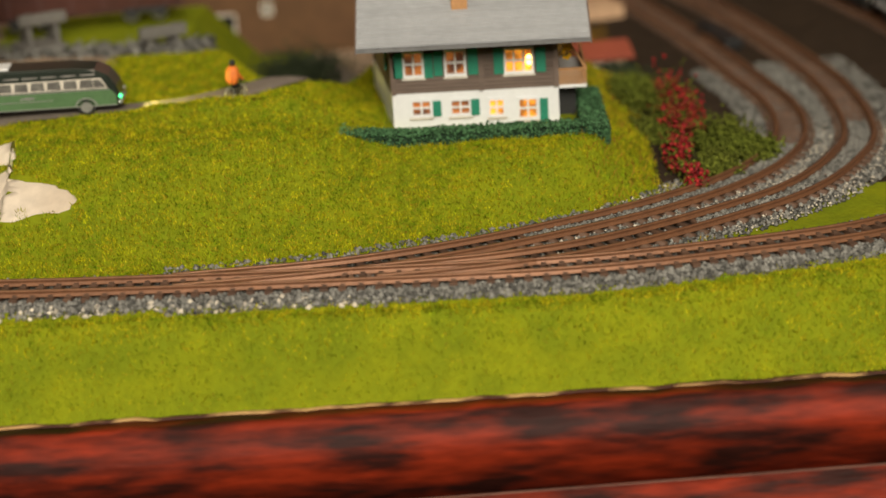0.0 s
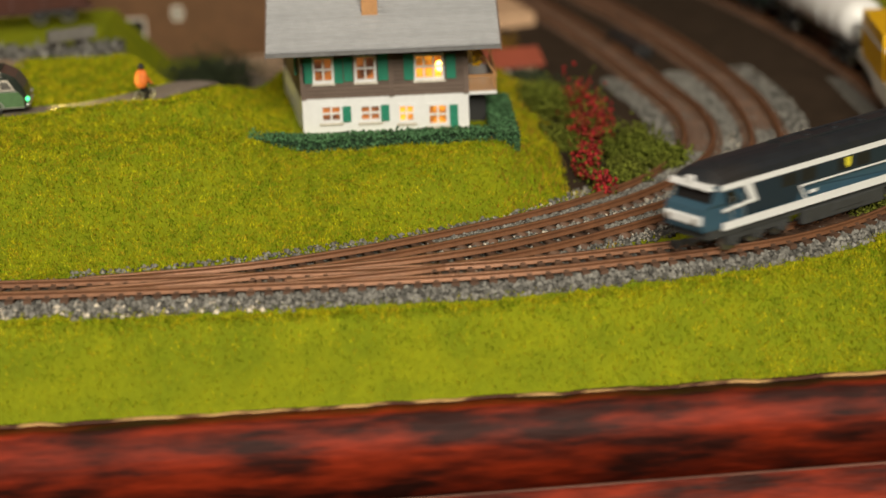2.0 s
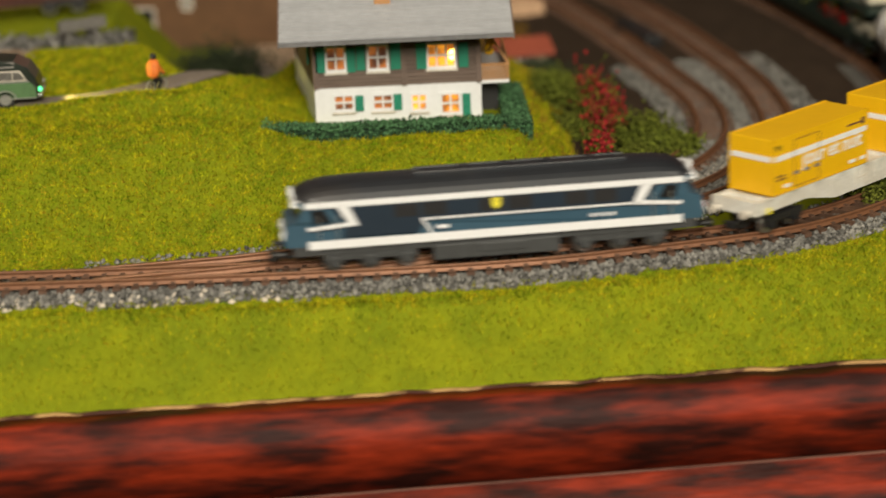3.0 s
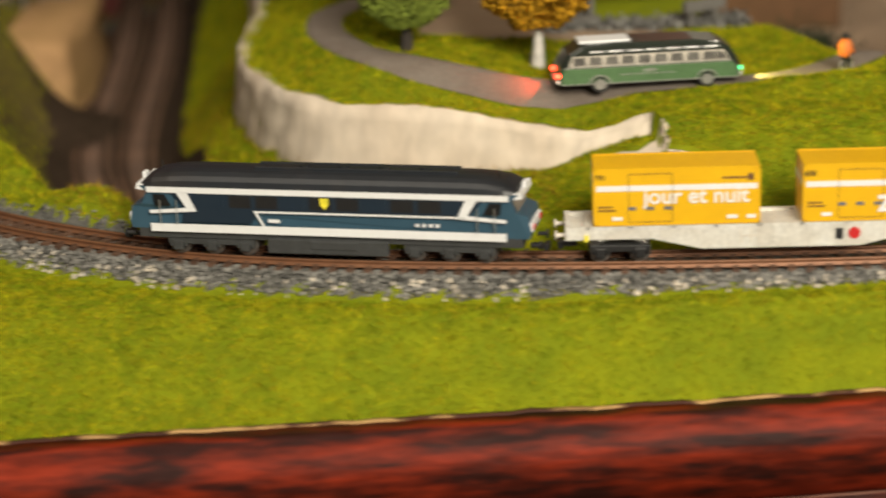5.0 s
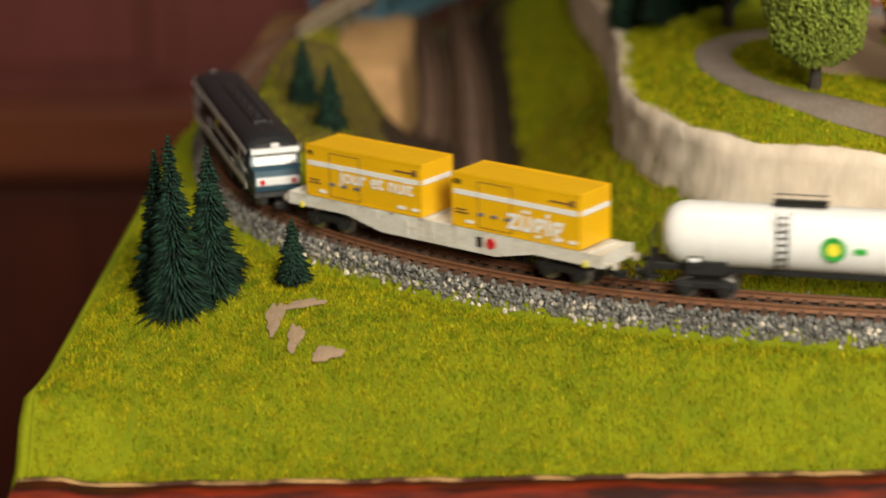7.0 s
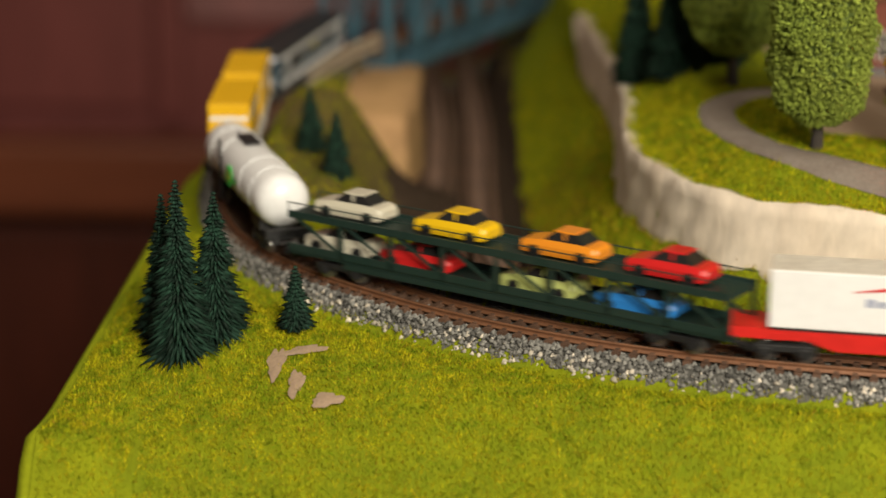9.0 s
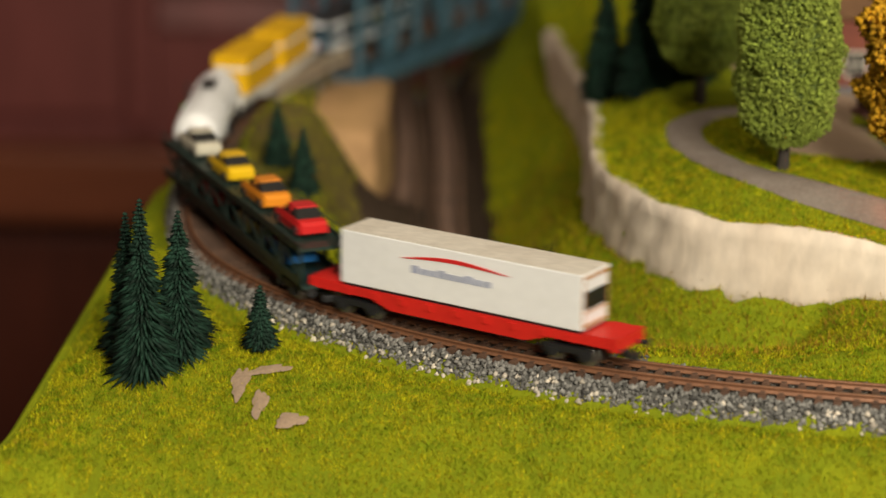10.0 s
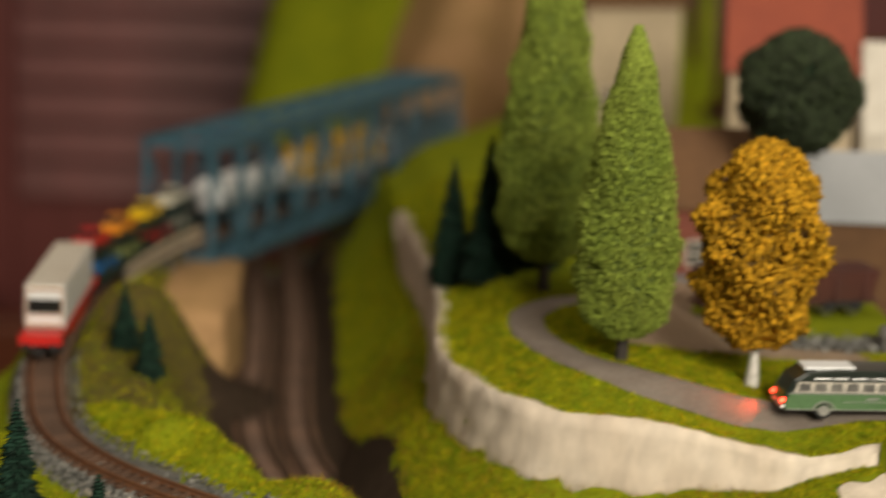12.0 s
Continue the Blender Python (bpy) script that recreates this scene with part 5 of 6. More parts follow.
# ---- bus, bicycle ----
def bus():
    z = ground_z(-139, 507) + 1.3
    th = thing("coach", "two-tone green vintage model coach with lit lamps, parked on the road", "bus", at=mm(-139, 506, z, 3.0) @ Matrix.Diagonal((1, 1, 0.9, 1)))
    hw = 7.4
    prof = [(-29.5, 3), (-30, 6), (-29.2, 9.5), (-26.5, 14), (-22.5, 16.6), (-12, 17.6), (14, 17.4), (22, 16.4), (26.2, 14), (28.6, 10), (29.6, 7), (29.4, 3)]
    rings = []
    for k, s in ((-1.0, 0.97), (-0.86, 1.0), (0.86, 1.0), (1.0, 0.97)):
        rings.append([(x * s, hw * k, 3 + (zz - 3) * (1 if abs(k) < 0.9 else 0.95)) for x, zz in prof])
    bm = bmesh.new()
    loft(bm, rings)
    finish("body", bm, BUSDARK, th, smooth=False)
    for sgn in (1, -1):
        a, b = sorted((sgn * hw, sgn * (hw + 0.2)))
        def flat(name, pts, m, k=0):
            bm = bmesh.new()
            prism(bm, pts, a + sgn * k, b + sgn * k)
            return finish(name, bm, m, th)
        flat("green_side", [(-29, 3), (-29.2, 6), (-28.2, 9.0), (26.6, 9.0), (28.4, 7), (28.6, 3)], BUSGREEN)
        flat("trim_line", [(-28.4, 9.0), (-28.2, 9.4), (26.2, 9.4), (26.6, 9.0)], SILVER, 0.05)
        flat("trim_line", [(-29, 3.0), (-29, 3.4), (28.6, 3.4), (28.6, 3.0)], SILVER, 0.1)
        flat("trim_line", [(-10, 6.0), (-10, 6.3), (8, 6.3), (8, 6.0)], SILVER, 0.1)
        flat("emblem", [(-3, 7.0), (0, 6.8), (2.6, 7.2), (1, 7.9), (-2, 7.7)], SILVER, 0.1)
        flat("window_band", [(-26.6, 9.6), (25.9, 9.6), (23.9, 13.4), (-25.4, 13.4)], OFFWHITE, 0.02)
        for x in np.arange(-25.5, 20, 5.3):
            flat("side_window", [(x, 10.0), (x + 4.5, 10.0), (x + 4.3, 13.0), (x + 0.4, 13.0)], WINDOWM, 0.08)
        flat("side_window", [(21.6, 10.0), (25.4, 10.0), (23.6, 12.8), (21.4, 13.0)], WINDOWM, 0.08)
        for x in np.arange(-20, 18, 6.2):
            bm = bmesh.new()
            loft(bm, [[(x, sgn * (hw - 0.1), 14.4), (x + 5, sgn * (hw - 0.1), 14.4), (x + 4.8, sgn * (hw - 1.1), 16.3), (x + 0.3, sgn * (hw - 1.1), 16.3)], [(x, sgn * (hw + 0.25), 14.5), (x + 5, sgn * (hw + 0.25), 14.5), (x + 4.8, sgn * (hw - 0.6), 16.5), (x + 0.3, sgn * (hw - 0.6), 16.5)]])
            finish("roof_window", bm, WINDOWM, th)
        for x in (-16.5, 18.5):
            wh = new("wheel")
            wh.parent = th
            bm = bmesh.new()
            cyl(bm, (x, sgn * 6.8, 2.9), 2.9, 1.6, "y", 22)
            finish("tyre", bm, BLACK, wh)
            bm = bmesh.new()
            cyl(bm, (x, sgn * 7.65, 2.9), 1.9, 0.4, "y", 18)
            finish("hubcap", bm, SILVER, wh)
            bm = bmesh.new()
            pts = [(x + 3.7 * math.cos(t), 3 + 3.4 * math.sin(t)) for t in np.linspace(0, math.pi, 13)]
            prism(bm, pts + [(x + 3.2 * math.cos(t), 3 + 2.9 * math.sin(t)) for t in np.linspace(math.pi, 0, 13)], *sorted((sgn * (hw + 0.1), sgn * (hw + 0.35))))
            finish("wheel_arch", bm, SILVER, th)
        for x, m, zz in ((29.4, GREENGLOW if sgn < 0 else SILVER, 6.0), (-29.8, REDGLOW, 6.2)):
            bm = bmesh.new()
            ball(bm, (x, sgn * 6.0, zz), 0.95, 2)
            finish("headlight" if x > 0 else "tail_light", bm, m, th)
    bm = bmesh.new()
    box(bm, -23, -6, -4.6, 4.6, 17.0, 18.2, 0.4)
    finish("roof_rack", bm, WHITE, th, "white roof luggage rack")
    boxed("bumper", (28.8, 30.2, -6.8, 6.8, 3.2, 4.4), SILVER, th, bevel=0.3)
    boxed("bumper", (-30.6, -29.4, -6.8, 6.8, 3.2, 4.4), SILVER, th, bevel=0.3)
    for x, y, aim, col, e in ((-108.5, 509, (-85, 508), (1.0, 0.85, 0.2), 0.06), (-169.8, 507, (-185, 507), (1.0, 0.10, 0.02), 0.022)):
        d = bpy.data.lights.new("coach_lamp", "SPOT")
        d.energy, d.color, d.spot_size, d.spot_blend, d.shadow_soft_size = e, col, radians(75), 0.6, 0.0008
        o = new("coach_lamp", d)
        o.matrix_world = look((x * MM, y * MM, (z + 6) * MM), (aim[0] * MM, aim[1] * MM, (z + 0.5) * MM))


bus()


def bicycle():
    x, y = -72.5, 511
    z = ground_z(x, y) + 1.3
    th = thing("bicycle", "tiny dark model bicycle at the roadside", "bicycle", at=mm(x, y, z, 55))
    for dx in (-3.0, 3.0):
        bm = bmesh.new()
        rings = [[(dx + r * math.cos(t), yy, 2.2 + r * math.sin(t)) for t in np.linspace(0, math.tau, 20, endpoint=False)] for r, yy in ((2.2, -.25), (2.2, .25), (1.85, .25), (1.85, -.25))]
        loft(bm, rings + rings[:1], caps=False)
        for t in np.linspace(0, math.pi, 4, endpoint=False):
            box(bm, dx - 0.1, dx + 0.1, -.1, .1, 0.4, 4.0)
        finish("wheel", bm, SILVER, th)
    bm = bmesh.new()
    box(bm, -3, 3, -.25, .25, 3.6, 4.1)
    box(bm, 2.5, 3.0, -1.8, 1.8, 5.6, 6.1)
    box(bm, 2.5, 2.9, -.25, .25, 2.2, 6)
    box(bm, -2.2, -0.6, -.6, .6, 5.2, 5.7)
    box(bm, -1.6, -1.2, -.2, .2, 2.2, 5.3)
    finish("bicycle_frame", bm, BLACK, th)
    bm = bmesh.new()
    loft(bm, [[(-2.2 + a * 1.2, b * 1.4, 5.7) for a, b in ((0, -1), (1.6, -1), (1.6, 1), (0, 1))], [(-1.8 + a * 1.2, b * 1.9, 9.6) for a, b in ((0, -1), (1.6, -1), (1.6, 1), (0, 1))], [(-1.4 + a * 1.0, b * 1.2, 10.9) for a, b in ((0, -1), (1.6, -1), (1.6, 1), (0, 1))]])
    bmesh.ops.subdivide_edges(bm, edges=bm.edges[:], cuts=2, use_grid_fill=True, smooth=0.5)
    n1 = len(bm.faces)
    for b in (-1.6, 1.6):
        loft(bm, [[(-.8 + i, b + j, 9.6) for i, j in ((-.5, -.5), (.5, -.5), (.5, .5), (-.5, .5))], [(2.2 + i, b + j, 6.2) for i, j in ((-.4, -.4), (.4, -.4), (.4, .4), (-.4, .4))]])
    n2 = len(bm.faces)
    for b in (-0.9, 0.9):
        loft(bm, [[(-1 + i, b + j, 5.9) for i, j in ((-.6, -.6), (.6, -.6), (.6, .6), (-.6, .6))], [(0.8 + i, b + j, 3.8) for i, j in ((-.5, -.5), (.5, -.5), (.5, .5), (-.5, .5))], [(0 + i, b + j, 1.2) for i, j in ((-.4, -.4), (.4, -.4), (.4, .4), (-.4, .4))]])
    ball(bm, (-0.6, 0, 12.2), 1.15, 2)
    bm.faces.ensure_lookup_table()
    for i, f in enumerate(bm.faces):
        f.material_index = 0 if i < n2 else 1
    fig = finish("figurine", bm, [ORANGE, BLACK])
    tagged(fig, "tiny plain doll in an orange jacket seated on the bicycle", "figurine")
    fig.matrix_world = mm(x, y, z, 55)


bicycle()


# ---- trees ----
def crown_place(x, y, profile, squash=1.0, rough=1.0):
    zs, rs = np.array(profile).T

    def place(g, n):
        z = g.uniform(zs[0], zs[-1], n)
        a = g.uniform(0, math.tau, n)
        lump = 1 + 0.10 * rough * np.sin(3 * a + z * 0.2) + 0.10 * rough * np.sin(5 * a - z * 0.33 + 1)
        r = np.interp(z, zs, rs) * lump * np.sqrt(g.uniform(0.72, 1.06, n))
        return np.stack([x + r * np.cos(a), y + r * np.sin(a), z], 1)
    return place


def tree(name, label, x, y, base, profile, n, size, leaf, core, bark, trunk_r=1.5, rough=1.0, seed=1, group=""):
    th = thing(name, label, "tree", group)
    zs, rs = np.array(profile).T
    bm = bmesh.new()
    g = random.Random(seed)
    top = zs[0] + (zs[-1] - zs[0]) * 0.7
    rings = []
    for u in np.linspace(0, 1, 7):
        r = trunk_r * (1 - 0.75 * u) * (1.5 if u == 0 else 1)
        z = base - 1.5 + (top - base + 1.5) * u
        rings.append([(x + r * math.cos(t) + 0.4 * math.sin(u * 9), y + r * math.sin(t), z) for t in np.linspace(0, math.tau, 8, endpoint=False)])
    loft(bm, rings)
    for k in range(7):
        a, u = g.uniform(0, 6.28), g.uniform(0.05, 0.6)
        z = zs[0] + (zs[-1] - zs[0]) * u
        r = float(np.interp(z + 6, zs, rs)) * 0.75
        t = trunk_r * 0.3
        loft(bm, [[(x + t * c, y + t * s, z) for c, s in ((1, 0), (0, 1), (-1, -1))], [(x + r * math.cos(a) + 0.2 * c, y + r * math.sin(a) + 0.2 * s, z + 7) for c, s in ((1, 0), (0, 1), (-1, -1))]])
    finish("trunk", bm, bark, th)
    # Inner shell in a darkened colour: the crown's inside shade, painted on.
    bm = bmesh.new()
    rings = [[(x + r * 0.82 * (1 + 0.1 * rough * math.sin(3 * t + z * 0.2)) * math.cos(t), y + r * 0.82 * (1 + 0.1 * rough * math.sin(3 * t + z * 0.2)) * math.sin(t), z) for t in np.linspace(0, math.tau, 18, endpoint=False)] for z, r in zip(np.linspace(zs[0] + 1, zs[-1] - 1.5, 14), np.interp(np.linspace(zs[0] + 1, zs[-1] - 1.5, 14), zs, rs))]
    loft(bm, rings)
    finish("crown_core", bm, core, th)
    raw("crown", *clumps(n, crown_place(x, y, profile, rough=rough), size, seed), leaf, th)
    return th


tree("poplar_tree", "slender green foam-foliage model tree beside the road", -217, 537, 33, [(42, 7), (48, 13.5), (58, 16.5), (75, 17.2), (95, 14.5), (118, 9.5), (138, 4.5), (147, 0.8)], 24000, 0.75, FOLIAGE, FOLIAGESHADE, BARK, 1.6, 0.5, 31, "green trees")
tree("poplar_tree", "tall slender green foam-foliage model tree on the plateau", -236, 640, 33, [(46, 7), (52, 14), (64, 18.5), (90, 19), (120, 15), (150, 9), (175, 3), (182, 0.6)], 24000, 0.85, FOLIAGE, FOLIAGESHADE, BARK, 1.8, 0.5, 32, "green trees")
tree("autumn_tree", "golden-yellow autumn model tree with a white trunk", -173, 530, 28, [(42, 8), (50, 14.5), (62, 18.5), (75, 19.5), (90, 17.5), (101, 13.5), (107, 9), (111, 3)], 7000, 1.6, AUTUMN, AUTUMNSHADE, BIRCH, 1.7, 1.4, 33)
tree("round_tree", "dark round-crowned model tree near the farmhouse", -131, 690, 30, [(84, 8), (90, 17), (100, 23), (113, 24), (123, 19), (130, 10), (133, 2)], 6000, 1.8, DARKLEAF, HEDGESHADE, BARK, 2.4, 0.6, 34)


def conifer(x, y, base, high, wide, seed, label="dark green bottle-brush model fir tree"):
    th = thing("fir_tree", label, "tree", "fir trees")
    g = np.random.default_rng(seed)
    bm = bmesh.new()
    cyl(bm, (x, y, base + high / 2 - 1), 0.9, high, "z", 7, 0.2)
    finish("trunk", bm, BARK, th)
    v, f = [], []
    layers = int(high / 1.25)
    for k in range(layers):
        u = k / layers
        z = base + 2.5 + (high - 2.5) * u
        r = wide * (1 - u) ** 0.85 * g.uniform(0.82, 1.12) + 0.5
        m = max(7, int(34 * (1 - u) + 6))
        for a in np.linspace(0, math.tau, m, endpoint=False) + g.uniform(0, 1):
            q = r * g.uniform(0.6, 1.12)
            c, s = math.cos(a), math.sin(a)
            w = 0.5 + 0.03 * q
            i = len(v)
            droop = 0.22 * q + g.uniform(-0.3, 0.3)
            v += [(x + 0.2 * c, y + 0.2 * s, z + 0.9), (x + 0.5 * q * c - w * s, y + 0.5 * q * s + w * c, z - 0.25 * droop), (x + 0.5 * q * c + w * s, y + 0.5 * q * s - w * c, z - 0.25 * droop), (x + q * c, y + q * s, z - droop + 0.5), (x + 0.5 * q * c, y + 0.5 * q * s, z + 0.7)]
            f += [(i, i + 1, i + 4), (i, i + 4, i + 2), (i + 1, i + 3, i + 4), (i + 4, i + 3, i + 2), (i + 1, i, i + 2), (i + 1, i + 2, i + 3)]
    raw("foliage", v, f, CONIFER, th)
    return th


for k, (x, y, h, w) in enumerate(((-419, 450, 56, 13), (-409, 459, 47, 12), (-426, 464, 46, 10), (-384, 456, 22, 6.5), (-386, 616, 28, 7.5), (-400, 656, 27, 8), (-256, 672, 60, 14), (-238, 690, 66, 15), (-270, 690, 54, 12))):
    conifer(x, y, ground_z(x, y) - 1, h, w, 50 + k)


def bushes():
    g = random.Random(8)
    for x, y, r, h, m, label in ((62, 588, 9, 4, BUSHM, "dark green foam bush by the siding"), (60, 560, 10, 8, BUSHM, "olive green foam bush on the slope"), (66, 528, 8, 7, BUSHM, "olive green foam bush on the slope"),
                                 (90, 520, 9, 9, BUSHM, "bright green foam bush beside the track"), (98, 508, 7, 7, BUSHM, "bright green foam bush beside the track"), (84, 492, 6, 6, BUSHM, "bright green foam bush beside the track"),
                                 (-62, 648, 17, 13, DARKLEAF, "dark brown-green foam bush at the foot of the workshop"), (60, 624, 9, 4, DARKLEAF, "dark green foam bush by the siding"), (150, 448, 6, 5, BUSHM, "bright green foam bush beside the track"), (160, 462, 8, 9, BUSHM, "bright green foam bush beside the track")):
        z = ground_z(x, y)
        th = thing("bush", label, "bush", "bushes")
        place = lambda q, n, x=x, y=y, z=z, r=r, h=h: np.stack([x + q.normal(0, r * 0.5, n), y + q.normal(0, r * 0.6, n), z + h * np.abs(q.normal(0.3, 0.32, n))], 1)
        raw("leafage", *clumps(2600, place, 0.8, g.randrange(999)), m, th)
    for x, y, r, h in ((76, 558, 7, 15), (74, 525, 6, 13), (72, 496, 4, 9), (75, 478, 3, 5), (80, 540, 5, 12)):
        z = ground_z(x, y)
        th = thing("flower_bush", "bush covered in bright red flowers beside the track", "bush", "red flowering bushes")
        place = lambda q, n, x=x, y=y, z=z, r=r, h=h: np.stack([x + q.normal(0, r * 0.45, n), y + q.normal(0, r * 0.9, n), z + h * np.abs(q.normal(0.35, 0.35, n))], 1)
        raw("leafage", *clumps(900, place, 0.7, g.randrange(999)), BUSHM, th)
        raw("blossom", *clumps(420, lambda q, n, p=place: p(q, n) + np.array([0, -1.0, 1.6]), 0.95, g.randrange(999)), REDFLOWER, th)


bushes()


# ---- bridge ----
def bridge():
    a, b = np.array([-400.0, 874.0]), np.array([-268.0, 1194.0])
    L = float(np.hypot(*(b - a)))
    ang = math.degrees(math.atan2(b[1] - a[1], b[0] - a[0]))
    th = thing("truss_bridge", "blue-grey model steel truss bridge over the cutting", "bridge", at=mm(a[0], a[1], 0, ang))
    W, z0, z1 = 18.5, -12, 52
    n = 10
    for y in (-W, W):
        for name, za, zb in (("bottom_chord", z0, z0 + 5), ("top_chord", z1 - 4.5, z1)):
            boxed(name, (0, L, y - 2, y + 2, za, zb), BRIDGE, th)
        for k in range(n + 1):
            x = L * k / n
            boxed("vertical", (max(x - 2, 0), min(x + 2, L), y - 1.7, y + 1.7, z0 + 5, z1 - 4.5), BRIDGE, th)
            if k < n:
                x2 = L * (k + 1) / n
                p, q = ((x, z0 + 5), (x2, z1 - 5)) if k % 2 else ((x, z1 - 5), (x2, z0 + 5))
                bm = bmesh.new()
                prism(bm, [(p[0] - 1.2, p[1]), (p[0] + 1.2, p[1]), (q[0] + 1.2, q[1]), (q[0] - 1.2, q[1])], y - 0.9, y + 0.9)
                finish("diagonal", bm, BRIDGE, th)
        boxed("guard_rail", (0, L, y - 2.4, y - 1.6, 2, 3.5), BRIDGE, th)
    for k in range(n + 1):
        x = L * k / n
        boxed("cross_beam", (max(x - 1.6, 0), min(x + 1.6, L), -W, W, z1 - 4, z1), BRIDGE, th)
        boxed("floor_beam", (max(x - 2, 0), min(x + 2, L), -W, W, z0, -4), BRIDGE, th)
    boxed("deck", (0, L, -11, 11, -5.5, -3.6), BLACK, th)
    pier = tagged(finish("bridge_pier", (lambda bm: (box(bm, -290, -246, 1192, 1232, -45, -6, 1.0), bm)[1])(bmesh.new()), BEIGE), "pale masonry pier at the far end of the bridge", "pier")
    rail = thing("bridge_railing", "pale grey railing along the approach to the bridge", "railing")
    for y0, off in ((790, 13),):
        s0 = S0 + 1600
        for zz in (4, 9):
            raw("rail_bar", *rail_ribbon(MAIN, s0, S0 + 1712, -14, zz, 1.2, 1.4, 1.8), BEIGE, rail)
        for s in np.arange(s0 + 2, S0 + 1712, 18.0):
            p, w = MAIN.at(s), MAIN.way(s)
            x, y = p[0] + w[1] * 14, p[1] - w[0] * 14
            boxed("post", (x - .8, x + .8, y - .8, y + .8, -9, 9), BUFFERGREY, rail)


bridge()


# ---- buildings and yard things behind ----
def simple_house(name, label, x, y, z, rz, wx, wy, h, wallm, roofm, rise, plinth=None, windows=(), over=3):
    th = thing(name, label, "house", at=mm(x, y, z, rz))
    bm = bmesh.new()
    loft(bm, [[(sx, -wy / 2, 0), (sx, wy / 2, 0), (sx, wy / 2, h), (sx, 0, h + rise), (sx, -wy / 2, h)] for sx in (-wx / 2, wx / 2)])
    finish("wall", bm, wallm, th)
    for sgn in (1, -1):
        bm = bmesh.new()
        y0 = -sgn * (wy / 2 + over)
        drop = rise * over / (wy / 2)
        loft(bm, [[(sx, y0, h - drop + 0.1), (sx, 0, h + rise + 0.1), (sx, 0, h + rise + 1.6), (sx, y0, h - drop + 1.6)] for sx in (-wx / 2 - over, wx / 2 + over)])
        finish("roof", bm, roofm, th)
    if plinth:
        boxed("plinth", (-wx / 2 - 0.8, wx / 2 + 0.8, -wy / 2 - 0.8, wy / 2 + 0.8, -3, 5), plinth, th)
    for wx0, wz, ww, wh in windows:
        win = new("window")
        win.parent = th
        boxed("pane", (wx0, wx0 + ww, -wy / 2 - 0.3, -wy / 2 - 0.1, wz, wz + wh), GLASSDARK, win)
        bm = bmesh.new()
        for a, b, c, d in ((wx0 - .6, wx0 + .3, wz, wz + wh), (wx0 + ww - .3, wx0 + ww + .6, wz, wz + wh), (wx0, wx0 + ww, wz - .6, wz + .3), (wx0, wx0 + ww, wz + wh - .3, wz + wh + .6), (wx0 + ww / 2 - .3, wx0 + ww / 2 + .3, wz, wz + wh), (wx0, wx0 + ww, wz + wh / 2 - .3, wz + wh / 2 + .3)):
            box(bm, a, b, -wy / 2 - 0.6, -wy / 2 - 0.2, c, d)
        finish("window_frame", bm, OFFWHITE, win)
    return th


simple_house("workshop", "brown rendered railway workshop with a small-paned window", -78, 735, -8, -2, 92, 60, 62, BROWNHOUSE, ROOFTILE, 22, None, ((-27, 9.6, 13, 13), (-2, 22, 4, 5)))
simple_house("hut", "small cream hut with a red-brown roof by the siding", 57, 655, -6, 8, 17, 20, 8, BEIGE, REDROOF, 3, None, ((-3, 3, 5, 4),))
def platform():
    """A low slab along the siding, with its edge parallel to the rails."""
    q = np.arange(20, float(INNER.s[-1]) - 470, 8.0)
    p, w = INNER.at(q), INNER.way(q)
    n = np.stack([-w[:, 1], w[:, 0]], 1)
    bm = bmesh.new()
    loft(bm, [[(*(p[k] + n[k] * o), z) for o, z in ((-46, -5), (-12, -5), (-12, 2.2), (-12.6, 2.8), (-46, 2.8))] for k in range(len(q))])
    tagged(finish("platform", bm, PEACH), "low peach-coloured slab beside the siding rails", "platform", kind="structure")


platform()
simple_house("farmhouse", "red-brick model farmhouse on a grey plinth behind the trees", -178, 722, 24, 6, 66, 48, 36, BRICKRED, BROWNHOUSE, 26, STONEGREY, ((-24, 9, 8, 10), (4, 9, 8, 10)))
simple_house("barn", "beige rendered model house with a red roof in the village", -104, 845, 20, -8, 58, 50, 84, BEIGE, REDROOF, 32, None, ((-20, 24, 8, 10), (8, 24, 8, 10)))
simple_house("cottage", "pale model village house with a brown roof on the hillside", -165, 1060, 20, 20, 60, 50, 95, BEIGE, BROWNHOUSE, 30, None, ((-18, 34, 8, 10), (8, 34, 8, 10)))


simple_house("annex", "low cream model building beside the farmhouse", -116, 752, 16, 4, 58, 34, 30, BEIGE, BROWNHOUSE, 3, None, ((-16, 10, 7, 9), (6, 10, 7, 9)))
simple_house("tower", "narrow pale model church tower with a steep roof in the village", -64, 815, 10, 0, 24, 24, 66, OFFWHITE, OFFWHITE, 40, None, ((-3, 40, 6, 10),), 0.5)


def hill(name, x, y, r, z0, high, material, label, seed):
    g = np.random.default_rng(seed)
    n, m = 40, 14
    v = [(x, y, z0 + high)]
    for k in range(1, m + 1):
        u = k / m
        for t in np.linspace(0, math.tau, n, endpoint=False):
            q = r * u * (1 + 0.12 * math.sin(3 * t + seed) + 0.07 * math.sin(7 * t))
            v.append((x + q * math.cos(t), y + q * math.sin(t), z0 + high * (1 - u ** 1.6) + g.uniform(-3, 3)))
    f = []
    for k in range(m - 1):
        for i in range(n):
            a, b = 1 + k * n + i, 1 + k * n + (i + 1) % n
            f += [(a, a + n, b), (b, a + n, b + n)]
    f += [(0, 1 + i, 1 + (i + 1) % n) for i in range(n)]
    return tagged(raw(name, v, f, material, smooth=True), label, "hill", kind="structure")


